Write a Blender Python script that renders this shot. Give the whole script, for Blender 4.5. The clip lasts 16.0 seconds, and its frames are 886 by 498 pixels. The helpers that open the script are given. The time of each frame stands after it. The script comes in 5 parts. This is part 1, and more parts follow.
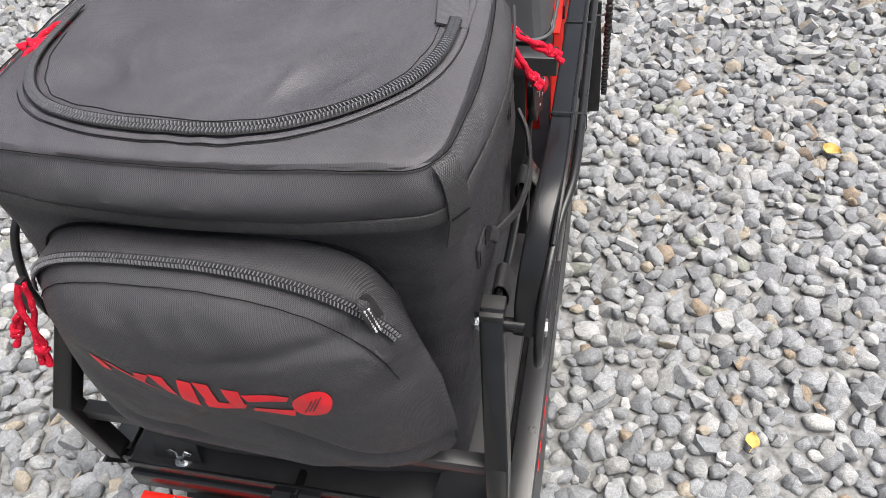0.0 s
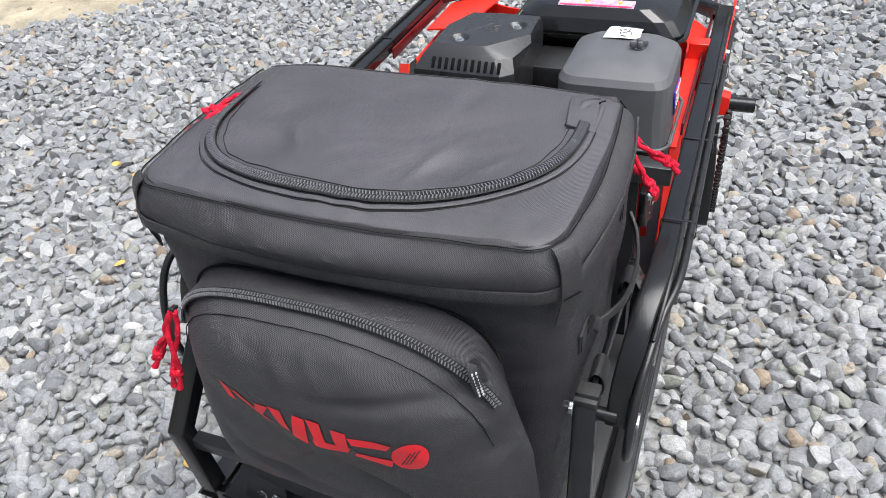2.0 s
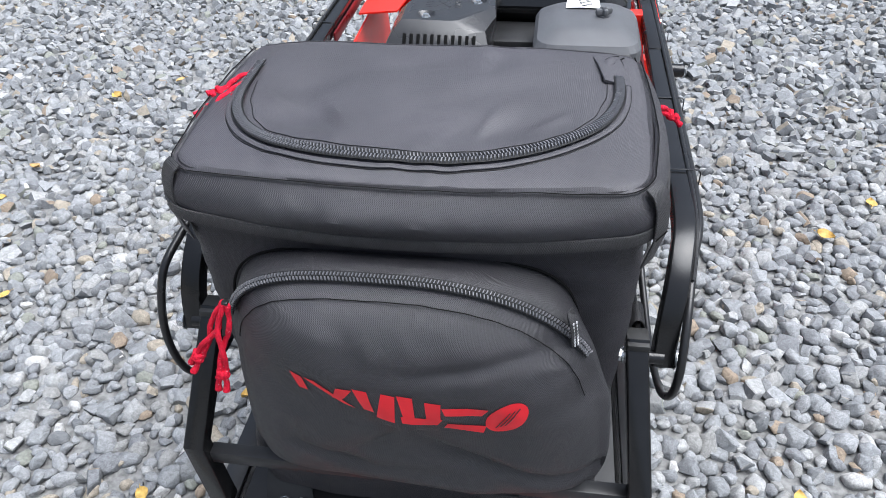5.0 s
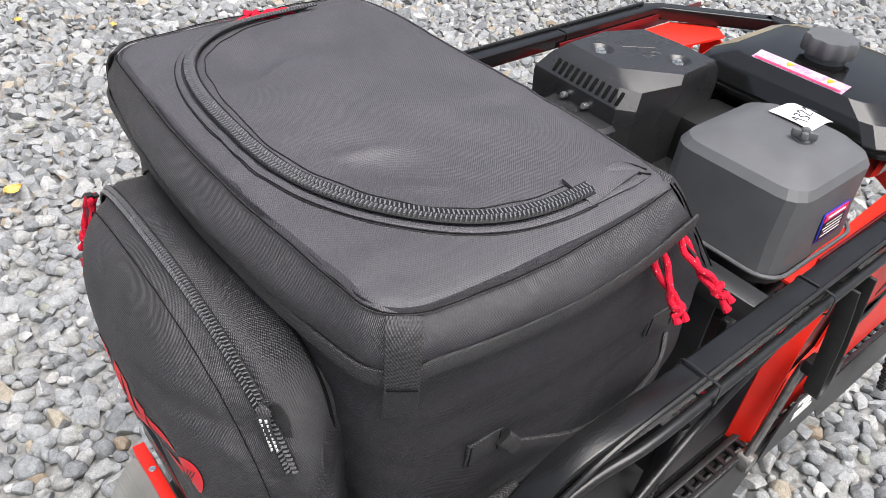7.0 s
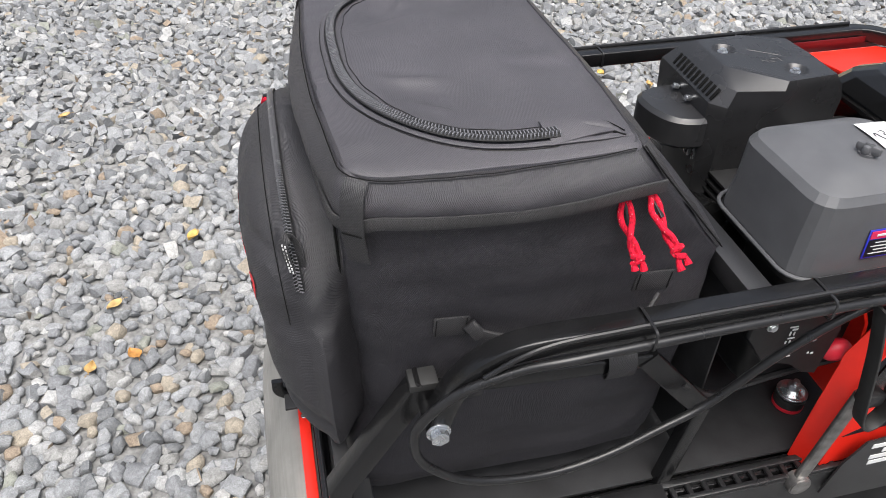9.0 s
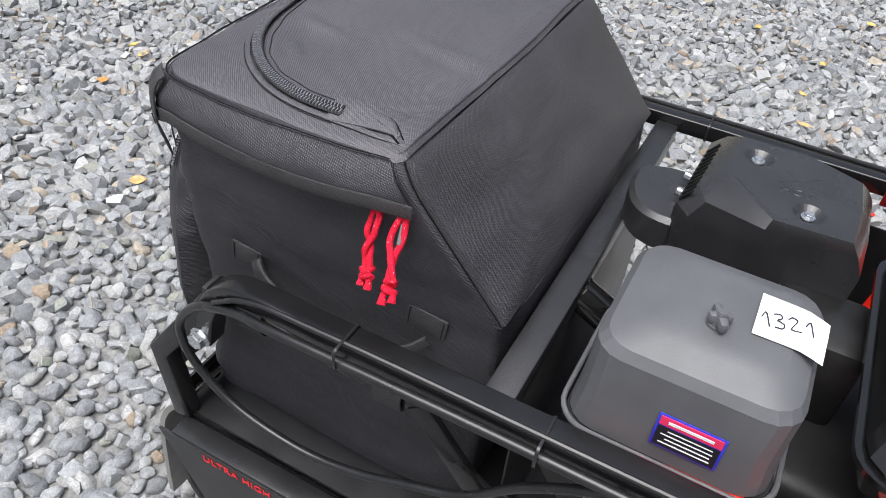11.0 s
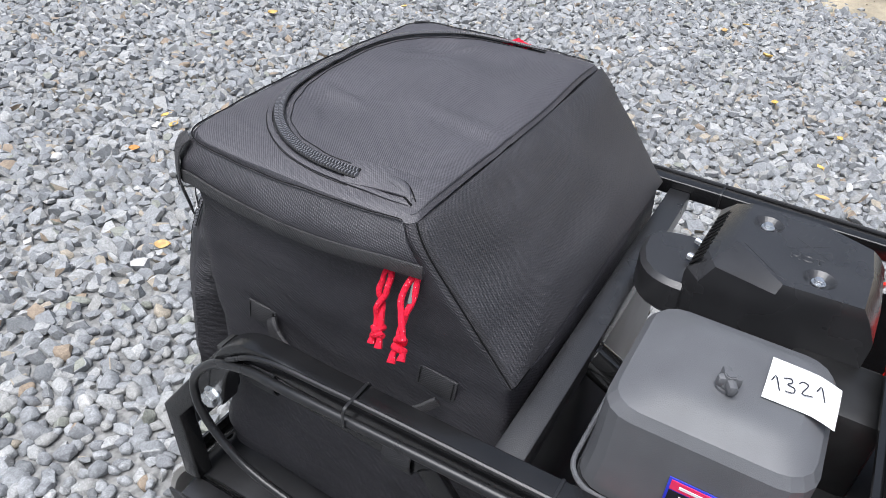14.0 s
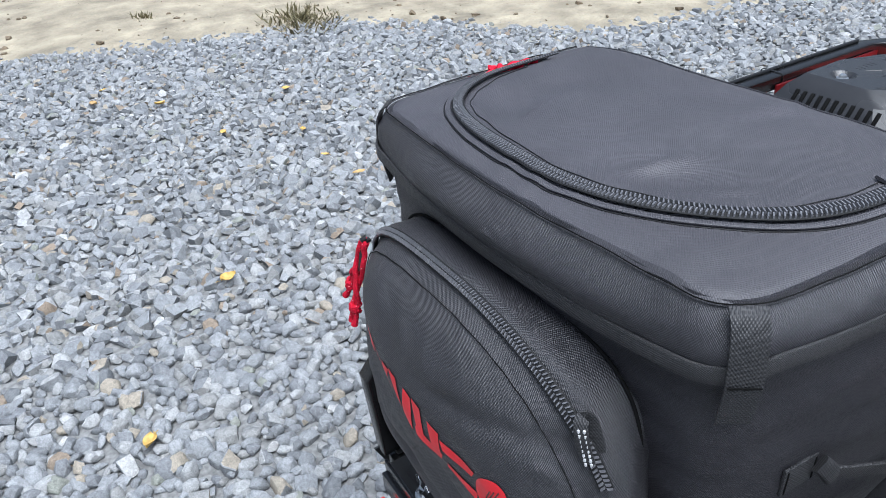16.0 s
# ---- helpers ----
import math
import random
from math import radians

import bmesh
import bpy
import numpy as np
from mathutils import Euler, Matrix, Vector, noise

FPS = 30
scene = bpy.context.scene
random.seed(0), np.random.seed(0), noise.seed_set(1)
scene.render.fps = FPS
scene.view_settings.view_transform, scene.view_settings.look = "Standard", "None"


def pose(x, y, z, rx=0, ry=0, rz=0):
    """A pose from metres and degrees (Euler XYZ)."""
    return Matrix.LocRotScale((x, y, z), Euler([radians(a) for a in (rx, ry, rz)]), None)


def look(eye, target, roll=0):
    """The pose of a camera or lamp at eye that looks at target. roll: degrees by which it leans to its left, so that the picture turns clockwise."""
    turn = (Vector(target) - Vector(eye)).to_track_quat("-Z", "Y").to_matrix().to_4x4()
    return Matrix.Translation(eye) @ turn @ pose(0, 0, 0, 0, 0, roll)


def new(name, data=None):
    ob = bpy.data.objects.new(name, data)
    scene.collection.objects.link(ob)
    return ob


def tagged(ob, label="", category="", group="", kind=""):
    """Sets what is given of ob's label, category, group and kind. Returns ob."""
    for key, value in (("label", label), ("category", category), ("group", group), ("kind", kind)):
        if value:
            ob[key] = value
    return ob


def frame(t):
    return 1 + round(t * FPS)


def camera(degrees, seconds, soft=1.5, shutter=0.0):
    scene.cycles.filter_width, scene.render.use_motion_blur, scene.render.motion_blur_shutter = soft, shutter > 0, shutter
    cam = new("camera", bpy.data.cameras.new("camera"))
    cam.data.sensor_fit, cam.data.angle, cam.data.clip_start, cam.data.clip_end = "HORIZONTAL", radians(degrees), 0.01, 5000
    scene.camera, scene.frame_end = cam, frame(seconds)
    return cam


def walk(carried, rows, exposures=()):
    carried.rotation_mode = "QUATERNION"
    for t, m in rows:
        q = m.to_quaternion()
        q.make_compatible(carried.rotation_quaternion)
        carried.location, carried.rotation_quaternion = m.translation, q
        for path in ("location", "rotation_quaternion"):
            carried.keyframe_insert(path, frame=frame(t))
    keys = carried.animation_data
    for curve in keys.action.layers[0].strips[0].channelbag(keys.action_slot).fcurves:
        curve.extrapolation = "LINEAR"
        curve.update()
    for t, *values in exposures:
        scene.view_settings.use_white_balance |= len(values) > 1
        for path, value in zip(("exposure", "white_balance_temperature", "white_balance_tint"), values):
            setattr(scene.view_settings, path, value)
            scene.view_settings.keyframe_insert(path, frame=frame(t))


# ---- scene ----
from mathutils.bvhtree import BVHTree

cam = camera(61.8, 16.0, soft=0.6)
PATH = [
    (0, (0.362, -0.455, 1.423), (-0.039, 0.86, -0.03), -7.8),
    (0.5, (0.363, -0.47, 1.41), (-0.165, 0.861, 0.013), -8.4),
    (1, (0.359, -0.486, 1.441), (-0.217, 0.889, 0.107), -6.7),
    (1.5, (0.354, -0.512, 1.451), (-0.273, 0.903, 0.184), -5.6),
    (2, (0.356, -0.523, 1.452), (-0.306, 0.902, 0.214), -5.9),
    (2.5, (0.356, -0.53, 1.459), (-0.33, 0.89, 0.229), -6.8),
    (3, (0.275, -0.554, 1.448), (-0.349, 0.875, 0.196), -6.0),
    (3.5, (0.07, -0.567, 1.409), (-0.251, 0.921, 0.112), -2.3),
    (4, (-0.02, -0.611, 1.426), (-0.098, 0.889, 0.104), -0.4),
    (4.2, (-0.029, -0.617, 1.431), (-0.062, 0.895, 0.121), 0.3),
    (6.3, (0.486, -0.444, 1.394), (-0.387, 0.908, 0.206), 0.4),
    (6.5, (0.495, -0.365, 1.377), (-0.424, 0.953, 0.186), 3.4),
    (7, (0.504, -0.21, 1.361), (-0.652, 0.842, 0.113), 5.2),
    (7.3, (0.565, -0.166, 1.375), (-0.743, 0.628, 0.086), 3.4),
    (7.5, (0.644, -0.134, 1.377), (-0.75, 0.498, 0.089), 2.4),
    (8, (0.758, -0.07, 1.407), (-0.724, 0.345, 0.13), 2.2),
    (8.5, (0.782, -0.066, 1.399), (-0.715, 0.322, 0.131), 2.1),
    (9, (0.809, -0.047, 1.408), (-0.697, 0.321, 0.145), 0.7),
    (9.5, (0.805, 0.055, 1.404), (-0.705, 0.305, 0.116), 0.8),
    (9.7, (0.765, 0.132, 1.379), (-0.735, 0.282, 0.065), 1.8),
    (11.8, (0.72, 0.686, 1.422), (-0.555, -0.245, 0.193), 7.3),
    (12, (0.722, 0.667, 1.424), (-0.562, -0.276, 0.215), 8.2),
    (12.5, (0.717, 0.633, 1.421), (-0.587, -0.324, 0.245), 9.0),
    (13, (0.717, 0.631, 1.403), (-0.601, -0.317, 0.234), 8.5),
    (13.5, (0.726, 0.622, 1.392), (-0.627, -0.273, 0.223), 7.2),
    (14, (0.732, 0.599, 1.404), (-0.713, -0.159, 0.247), 4.5),
    (14.5, (0.782, 0.382, 1.385), (-0.784, -0.126, 0.249), 1.3),
    (15, (0.799, 0.126, 1.383), (-0.857, -0.059, 0.276), -1.4),
    (15.2, (0.75, 0.013, 1.37), (-0.899, -0.009, 0.239), -0.9),
    (15.4, (0.683, -0.056, 1.329), (-1.006, 0.02, 0.26), -3.7),
    (15.5, (0.637, -0.107, 1.32), (-1.042, 0.091, 0.251), -4.2),
    (16, (0.467, -0.333, 1.311), (-1.035, 0.479, 0.269), -5.2),
]
EXPOSURES = [(0, 1.36, 6700, 10), (1.0, 1.34, 6450, 9), (2.5, 1.23, 6300, 9), (3.5, 1.20, 6050, 9), (4, 1.28, 6000, 9), (6.5, 1.30, 6250, 9), (7, 1.37, 6600, 10), (8, 1.20, 6550, 10), (9.7, 1.20, 6600, 10),
             (12, 1.20, 6200, 10), (14, 1.19, 6150, 10), (15, 1.17, 6200, 10), (15.5, 0.96, 5800, 8), (16, 1.10, 5700, 7)]
walk(cam, [(t, look(eye, target, roll)) for t, eye, target, roll in PATH], EXPOSURES)

# ---- light ----
world = bpy.data.worlds.new("overcast_sky")
scene.world = world
world.use_nodes = True
wn = world.node_tree
sky = wn.nodes.new("ShaderNodeTexSky")
sky.sky_type = "NISHITA"
sky.sun_disc = False
sky.sun_elevation, sky.sun_rotation = radians(71), radians(94)
sky.air_density, sky.dust_density, sky.ozone_density = 1.0, 4.0, 1.0
wash = wn.nodes.new("ShaderNodeHueSaturation")
wash.inputs["Saturation"].default_value = 0.55
wn.links.new(sky.outputs[0], wash.inputs["Color"])
# an overcast sky is brightest overhead and about a third as bright at the horizon
way = wn.nodes.new("ShaderNodeTexCoord")
updown = wn.nodes.new("ShaderNodeSeparateXYZ")
wn.links.new(way.outputs["Generated"], updown.inputs[0])
fall = wn.nodes.new("ShaderNodeMapRange")
fall.inputs["From Min"].default_value, fall.inputs["From Max"].default_value = 0.0, 1.0
fall.inputs["To Min"].default_value, fall.inputs["To Max"].default_value = 0.42, 1.25
wn.links.new(updown.outputs["Z"], fall.inputs["Value"])
dome = wn.nodes.new("ShaderNodeVectorMath")
dome.operation = "SCALE"
wn.links.new(wash.outputs[0], dome.inputs[0])
wn.links.new(fall.outputs["Result"], dome.inputs["Scale"])
wn.links.new(dome.outputs[0], wn.nodes["Background"].inputs["Color"])
wn.nodes["Background"].inputs["Strength"].default_value = 0.09
sun = new("sun", bpy.data.lights.new("sun", "SUN"))
sun.data.energy, sun.data.angle, sun.data.color = 1.7, radians(55), (1.0, 0.985, 0.97)
sun.matrix_world = look((1.4, -0.1, 4.0), (0, 0, 0))

# ---- materials ----
def material(name, color, rough=0.6, metal=0.0, vary=0.15, scale=40.0, bump=0.0, bump_scale=300.0, coat=0.0, sheen=0.0, spec=0.5):
    m = bpy.data.materials.new(name)
    m.use_nodes = True
    nt = m.node_tree
    b = nt.nodes["Principled BSDF"]
    b.inputs["Roughness"].default_value = rough
    b.inputs["Metallic"].default_value = metal
    b.inputs["Coat Weight"].default_value = coat
    b.inputs["Sheen Weight"].default_value = sheen
    b.inputs["Specular IOR Level"].default_value = spec
    tc = nt.nodes.new("ShaderNodeTexCoord")
    n1 = nt.nodes.new("ShaderNodeTexNoise")
    n1.inputs["Scale"].default_value, n1.inputs["Detail"].default_value = scale, 5.0
    nt.links.new(tc.outputs["Object"], n1.inputs["Vector"])
    ramp = nt.nodes.new("ShaderNodeValToRGB")
    lo = [c * (1 - vary) for c in color]
    hi = [min(1, c * (1 + vary)) for c in color]
    ramp.color_ramp.elements[0].color = (*lo, 1)
    ramp.color_ramp.elements[1].color = (*hi, 1)
    ramp.color_ramp.elements[0].position, ramp.color_ramp.elements[1].position = 0.3, 0.7
    nt.links.new(n1.outputs["Fac"], ramp.inputs["Fac"])
    nt.links.new(ramp.outputs["Color"], b.inputs["Base Color"])
    n3 = nt.nodes.new("ShaderNodeTexNoise")
    n3.inputs["Scale"].default_value, n3.inputs["Detail"].default_value = scale * 0.3, 4.0
    nt.links.new(tc.outputs["Object"], n3.inputs["Vector"])
    mr = nt.nodes.new("ShaderNodeMapRange")
    mr.inputs["To Min"].default_value, mr.inputs["To Max"].default_value = max(0.02, rough - 0.1), min(1, rough + 0.1)
    nt.links.new(n3.outputs["Fac"], mr.inputs["Value"])
    nt.links.new(mr.outputs["Result"], b.inputs["Roughness"])
    if bump:
        n2 = nt.nodes.new("ShaderNodeTexNoise")
        n2.inputs["Scale"].default_value, n2.inputs["Detail"].default_value = bump_scale, 3.0
        nt.links.new(tc.outputs["Object"], n2.inputs["Vector"])
        bp = nt.nodes.new("ShaderNodeBump")
        bp.inputs["Strength"].default_value, bp.inputs["Distance"].default_value = bump, 0.001
        nt.links.new(n2.outputs["Fac"], bp.inputs["Height"])
        nt.links.new(bp.outputs["Normal"], b.inputs["Normal"])
    return m


def fabric(name, color, period=0.0018, strength=0.33, slack=1.0, contrast=0.38, spec=0.5, rough=0.5):
    """Woven cloth: crossing sets of fine threads, seen slantwise, as relief and tone."""
    m = material(name, color, rough, vary=0.15, scale=9.0, spec=spec)
    nt = m.node_tree
    b = nt.nodes["Principled BSDF"]
    tc = nt.nodes.new("ShaderNodeTexCoord")
    ad = None
    for way_of in ((1, 1, 1), (1, -1, 1), (1, 1, -1)):
        mirror = nt.nodes.new("ShaderNodeVectorMath")
        mirror.operation = "MULTIPLY"
        mirror.inputs[1].default_value = way_of
        nt.links.new(tc.outputs["Object"], mirror.inputs[0])
        w = nt.nodes.new("ShaderNodeTexWave")
        w.bands_direction = "DIAGONAL"
        w.inputs["Scale"].default_value = 0.444 / period
        w.inputs["Distortion"].default_value = 0.0
        nt.links.new(mirror.outputs[0], w.inputs["Vector"])
        if ad:
            sm = nt.nodes.new("ShaderNodeMath")
            sm.operation = "ADD"
            nt.links.new(ad.outputs["Fac" if ad.bl_idname == "ShaderNodeTexWave" else "Value"], sm.inputs[0])
            nt.links.new(w.outputs["Fac"], sm.inputs[1])
            ad = sm
        else:
            ad = w
    old = b.inputs["Base Color"].links[0].from_socket
    tone = nt.nodes.new("ShaderNodeMapRange")
    tone.inputs["From Min"].default_value, tone.inputs["From Max"].default_value = 0.3, 2.7
    tone.inputs["To Min"].default_value, tone.inputs["To Max"].default_value = 1 - contrast, 1 + contrast
    nt.links.new(ad.outputs[0], tone.inputs["Value"])
    grain = nt.nodes.new("ShaderNodeTexNoise")
    grain.inputs["Scale"].default_value, grain.inputs["Detail"].default_value = 560.0, 1.0
    nt.links.new(tc.outputs["Object"], grain.inputs["Vector"])
    gr = nt.nodes.new("ShaderNodeMapRange")
    gr.inputs["From Min"].default_value, gr.inputs["From Max"].default_value = 0.35, 0.65
    gr.inputs["To Min"].default_value, gr.inputs["To Max"].default_value = 1 - 0.55 * contrast, 1 + 0.55 * contrast
    nt.links.new(grain.outputs["Fac"], gr.inputs["Value"])
    both = nt.nodes.new("ShaderNodeMath")
    both.operation = "MULTIPLY"
    nt.links.new(tone.outputs["Result"], both.inputs[0])
    nt.links.new(gr.outputs["Result"], both.inputs[1])
    mul = nt.nodes.new("ShaderNodeVectorMath")
    mul.operation = "MULTIPLY"
    nt.links.new(old, mul.inputs[0])
    nt.links.new(both.outputs[0], mul.inputs[1])
    nt.links.new(mul.outputs[0], b.inputs["Base Color"])
    b1 = None
    for sc, dist, st, warp in ((9.0, 0.02, 0.22 * slack, 1.0), (30.0, 0.006, 0.16 * slack, 1.5)):
        crease = nt.nodes.new("ShaderNodeTexNoise")
        crease.inputs["Scale"].default_value, crease.inputs["Detail"].default_value, crease.inputs["Distortion"].default_value = sc, 2.0, warp
        nt.links.new(tc.outputs["Object"], crease.inputs["Vector"])
        fold = nt.nodes.new("ShaderNodeBump")
        fold.inputs["Strength"].default_value, fold.inputs["Distance"].default_value = st, dist
        nt.links.new(crease.outputs["Fac"], fold.inputs["Height"])
        if b1:
            nt.links.new(b1.outputs["Normal"], fold.inputs["Normal"])
        b1 = fold
    # sharp slack wrinkles, in patches
    ridge = nt.nodes.new("ShaderNodeTexNoise")
    ridge.noise_type = "RIDGED_MULTIFRACTAL"
    ridge.inputs["Scale"].default_value, ridge.inputs["Detail"].default_value, ridge.inputs["Distortion"].default_value = 8.0, 1.0, 0.8
    patch = nt.nodes.new("ShaderNodeTexNoise")
    patch.inputs["Scale"].default_value, patch.inputs["Detail"].default_value = 6.0, 1.0
    where = nt.nodes.new("ShaderNodeMapRange")
    where.inputs["From Min"].default_value, where.inputs["From Max"].default_value = 0.48, 0.62
    deep = nt.nodes.new("ShaderNodeMath")
    deep.operation = "MULTIPLY"
    for n in (ridge, patch):
        nt.links.new(tc.outputs["Object"], n.inputs["Vector"])
    nt.links.new(patch.outputs["Fac"], where.inputs["Value"])
    nt.links.new(where.outputs["Result"], deep.inputs[0])
    nt.links.new(ridge.outputs["Fac"], deep.inputs[1])
    fold = nt.nodes.new("ShaderNodeBump")
    fold.inputs["Strength"].default_value, fold.inputs["Distance"].default_value = 0.7 * slack, 0.012
    nt.links.new(deep.outputs[0], fold.inputs["Height"])
    nt.links.new(b1.outputs["Normal"], fold.inputs["Normal"])
    b1 = fold
    b2 = nt.nodes.new("ShaderNodeBump")
    b2.inputs["Strength"].default_value, b2.inputs["Distance"].default_value = strength, 0.0006
    nt.links.new(ad.outputs[0], b2.inputs["Height"])
    nt.links.new(b1.outputs["Normal"], b2.inputs["Normal"])
    nt.links.new(b2.outputs["Normal"], b.inputs["Normal"])
    return m


# body cloth tone is lowered for the shade on the bag's upright sides
M_FABRIC_SHADED = fabric("black_oxford_cloth_shaded", (0.0230, 0.0217, 0.0260), 0.0016, strength=0.5, slack=0.9, contrast=0.42)
# lid cloth is smoother; its lighter tone also stands for sky light on top
M_TOP_LIT = fabric("black_lid_cloth_lit", (0.053, 0.0500, 0.0570), 0.0018, strength=0.3, slack=0.6, contrast=0.25, spec=0.7, rough=0.55)
M_BAND = fabric("black_lid_band_cloth", (0.028, 0.0265, 0.0312), 0.0016, strength=0.5, slack=1.2, contrast=0.42, spec=0.75)
M_POCKET = fabric("black_pocket_cloth", (0.0215, 0.0203, 0.0238), 0.0016, strength=0.5, slack=2.0, contrast=0.42, spec=0.75)
M_BACK = fabric("black_padded_cloth", (0.034, 0.0328, 0.0360), 0.0020, 0.4, 0.35)
M_ZIPTAPE = material("black_zip_tape", (0.009, 0.009, 0.0095), 0.6, vary=0.2, scale=300, bump=0.3, bump_scale=900, spec=0.3)
M_SLIDER = material("black_slider", (0.012, 0.012, 0.012), 0.35)
M_WEB = fabric("black_webbing", (0.029, 0.0283, 0.0298), 0.0024, 0.5)
M_TAPE = fabric("zip_tape", (0.034, 0.033, 0.034), 0.0012, 0.6)
M_TEETH = material("black_coil", (0.13, 0.13, 0.14), 0.25, vary=0.1, scale=200)
# thread black, also laid where slots and hollows are dark with shade
M_THREAD_SHADE = material("black_thread_and_shade", (0.007, 0.007, 0.007), 0.9, spec=0.1)
M_CORD = material("red_cord", (0.60, 0.010, 0.035), 0.8, vary=0.35, scale=420, bump=1.0, bump_scale=700, spec=0.2)
cn = M_CORD.node_tree
fleck = cn.nodes.new("ShaderNodeTexVoronoi")
fleck.inputs["Scale"].default_value = 230.0
cn.links.new(cn.nodes["Texture Coordinate"].outputs["Object"], fleck.inputs["Vector"])
spot = cn.nodes.new("ShaderNodeMapRange")
spot.inputs["From Min"].default_value, spot.inputs["From Max"].default_value = 0.16, 0.10
cn.links.new(fleck.outputs["Distance"], spot.inputs["Value"])
cm = cn.nodes.new("ShaderNodeMixRGB")
cm.inputs["Color2"].default_value = (0.70, 0.42, 0.42, 1)
cn.links.new(spot.outputs["Result"], cm.inputs["Fac"])
cn.links.new(cn.nodes["Color Ramp"].outputs["Color"], cm.inputs["Color1"])
cn.links.new(cm.outputs[0], cn.nodes["Principled BSDF"].inputs["Base Color"])
M_PRINT = material("red_print", (0.78, 0.012, 0.024), 0.5, vary=0.06, scale=60)
M_REFL = material("reflective_thread", (0.6, 0.6, 0.6), 0.4)
M_FRAME = material("black_powder_coat", (0.009, 0.009, 0.0095), 0.17, vary=0.25, scale=30, bump=0.25, bump_scale=520, spec=0.45)
M_BAR = material("textured_black_bar", (0.018, 0.018, 0.019), 0.30, vary=0.25, scale=30, bump=0.3, bump_scale=700, spec=0.6)
M_SHEET = material("black_sheet_metal", (0.026, 0.026, 0.0272), 0.36, vary=0.3, scale=18, bump=0.12, bump_scale=240, spec=0.3)
M_HOSE = material("black_rubber_hose", (0.013, 0.013, 0.0138), 0.30, vary=0.2, scale=60, spec=0.5)
M_PLASTIC = material("grey_black_plastic", (0.095, 0.097, 0.103), 0.46, vary=0.1, scale=25, bump=0.25, bump_scale=900)
M_COVER = material("black_painted_cover", (0.023, 0.023, 0.0242), 0.27, vary=0.15, scale=25, bump=0.1, bump_scale=500, spec=0.6)
M_TANK = material("gloss_black_tank", (0.006, 0.006, 0.006), 0.14, vary=0.2, scale=20, coat=0.2)
M_ENGINE = material("dark_engine_metal", (0.013, 0.013, 0.0135), 0.5, metal=0.2, vary=0.4, scale=30, bump=0.2, bump_scale=150)
M_RED = material("red_paint", (0.86, 0.024, 0.012), 0.36, vary=0.06, scale=14)
M_DARKRED = material("dark_red", (0.11, 0.004, 0.006), 0.3, vary=0.2, scale=20)
M_ZINC = material("zinc_plated_steel", (0.62, 0.64, 0.66), 0.28, metal=0.9, vary=0.12, scale=120, bump=0.1)
M_STEEL = material("worn_steel", (0.28, 0.27, 0.26), 0.4, metal=0.85, vary=0.3, scale=60, bump=0.15)
M_PAPER = material("white_paper", (0.75, 0.75, 0.74), 0.7, vary=0.04, scale=20)
M_INK = material("black_ink", (0.02, 0.02, 0.03), 0.6)
M_LABELRED = material("label_red", (0.65, 0.03, 0.10), 0.35, vary=0.04)
M_LABELPINK = material("label_pink", (0.52, 0.36, 0.50), 0.35, vary=0.5, scale=160)
M_LABELBLUE = material("label_blue", (0.03, 0.04, 0.45), 0.35, vary=0.04)
M_LABELBLACK = material("label_black", (0.015, 0.015, 0.02), 0.35)
M_LABELYELLOW = material("label_yellow", (0.75, 0.42, 0.02), 0.35)
M_RUBBER = material("grey_black_rubber", (0.024, 0.024, 0.0236), 0.6, vary=0.3, scale=25, bump=0.3, bump_scale=200)
M_FLAP = material("ribbed_rubber_sheet", (0.22, 0.215, 0.20), 0.5, vary=0.2, scale=12, bump=0.2, bump_scale=200)
M_KNOB = material("red_plastic", (0.65, 0.02, 0.04), 0.4, vary=0.05)


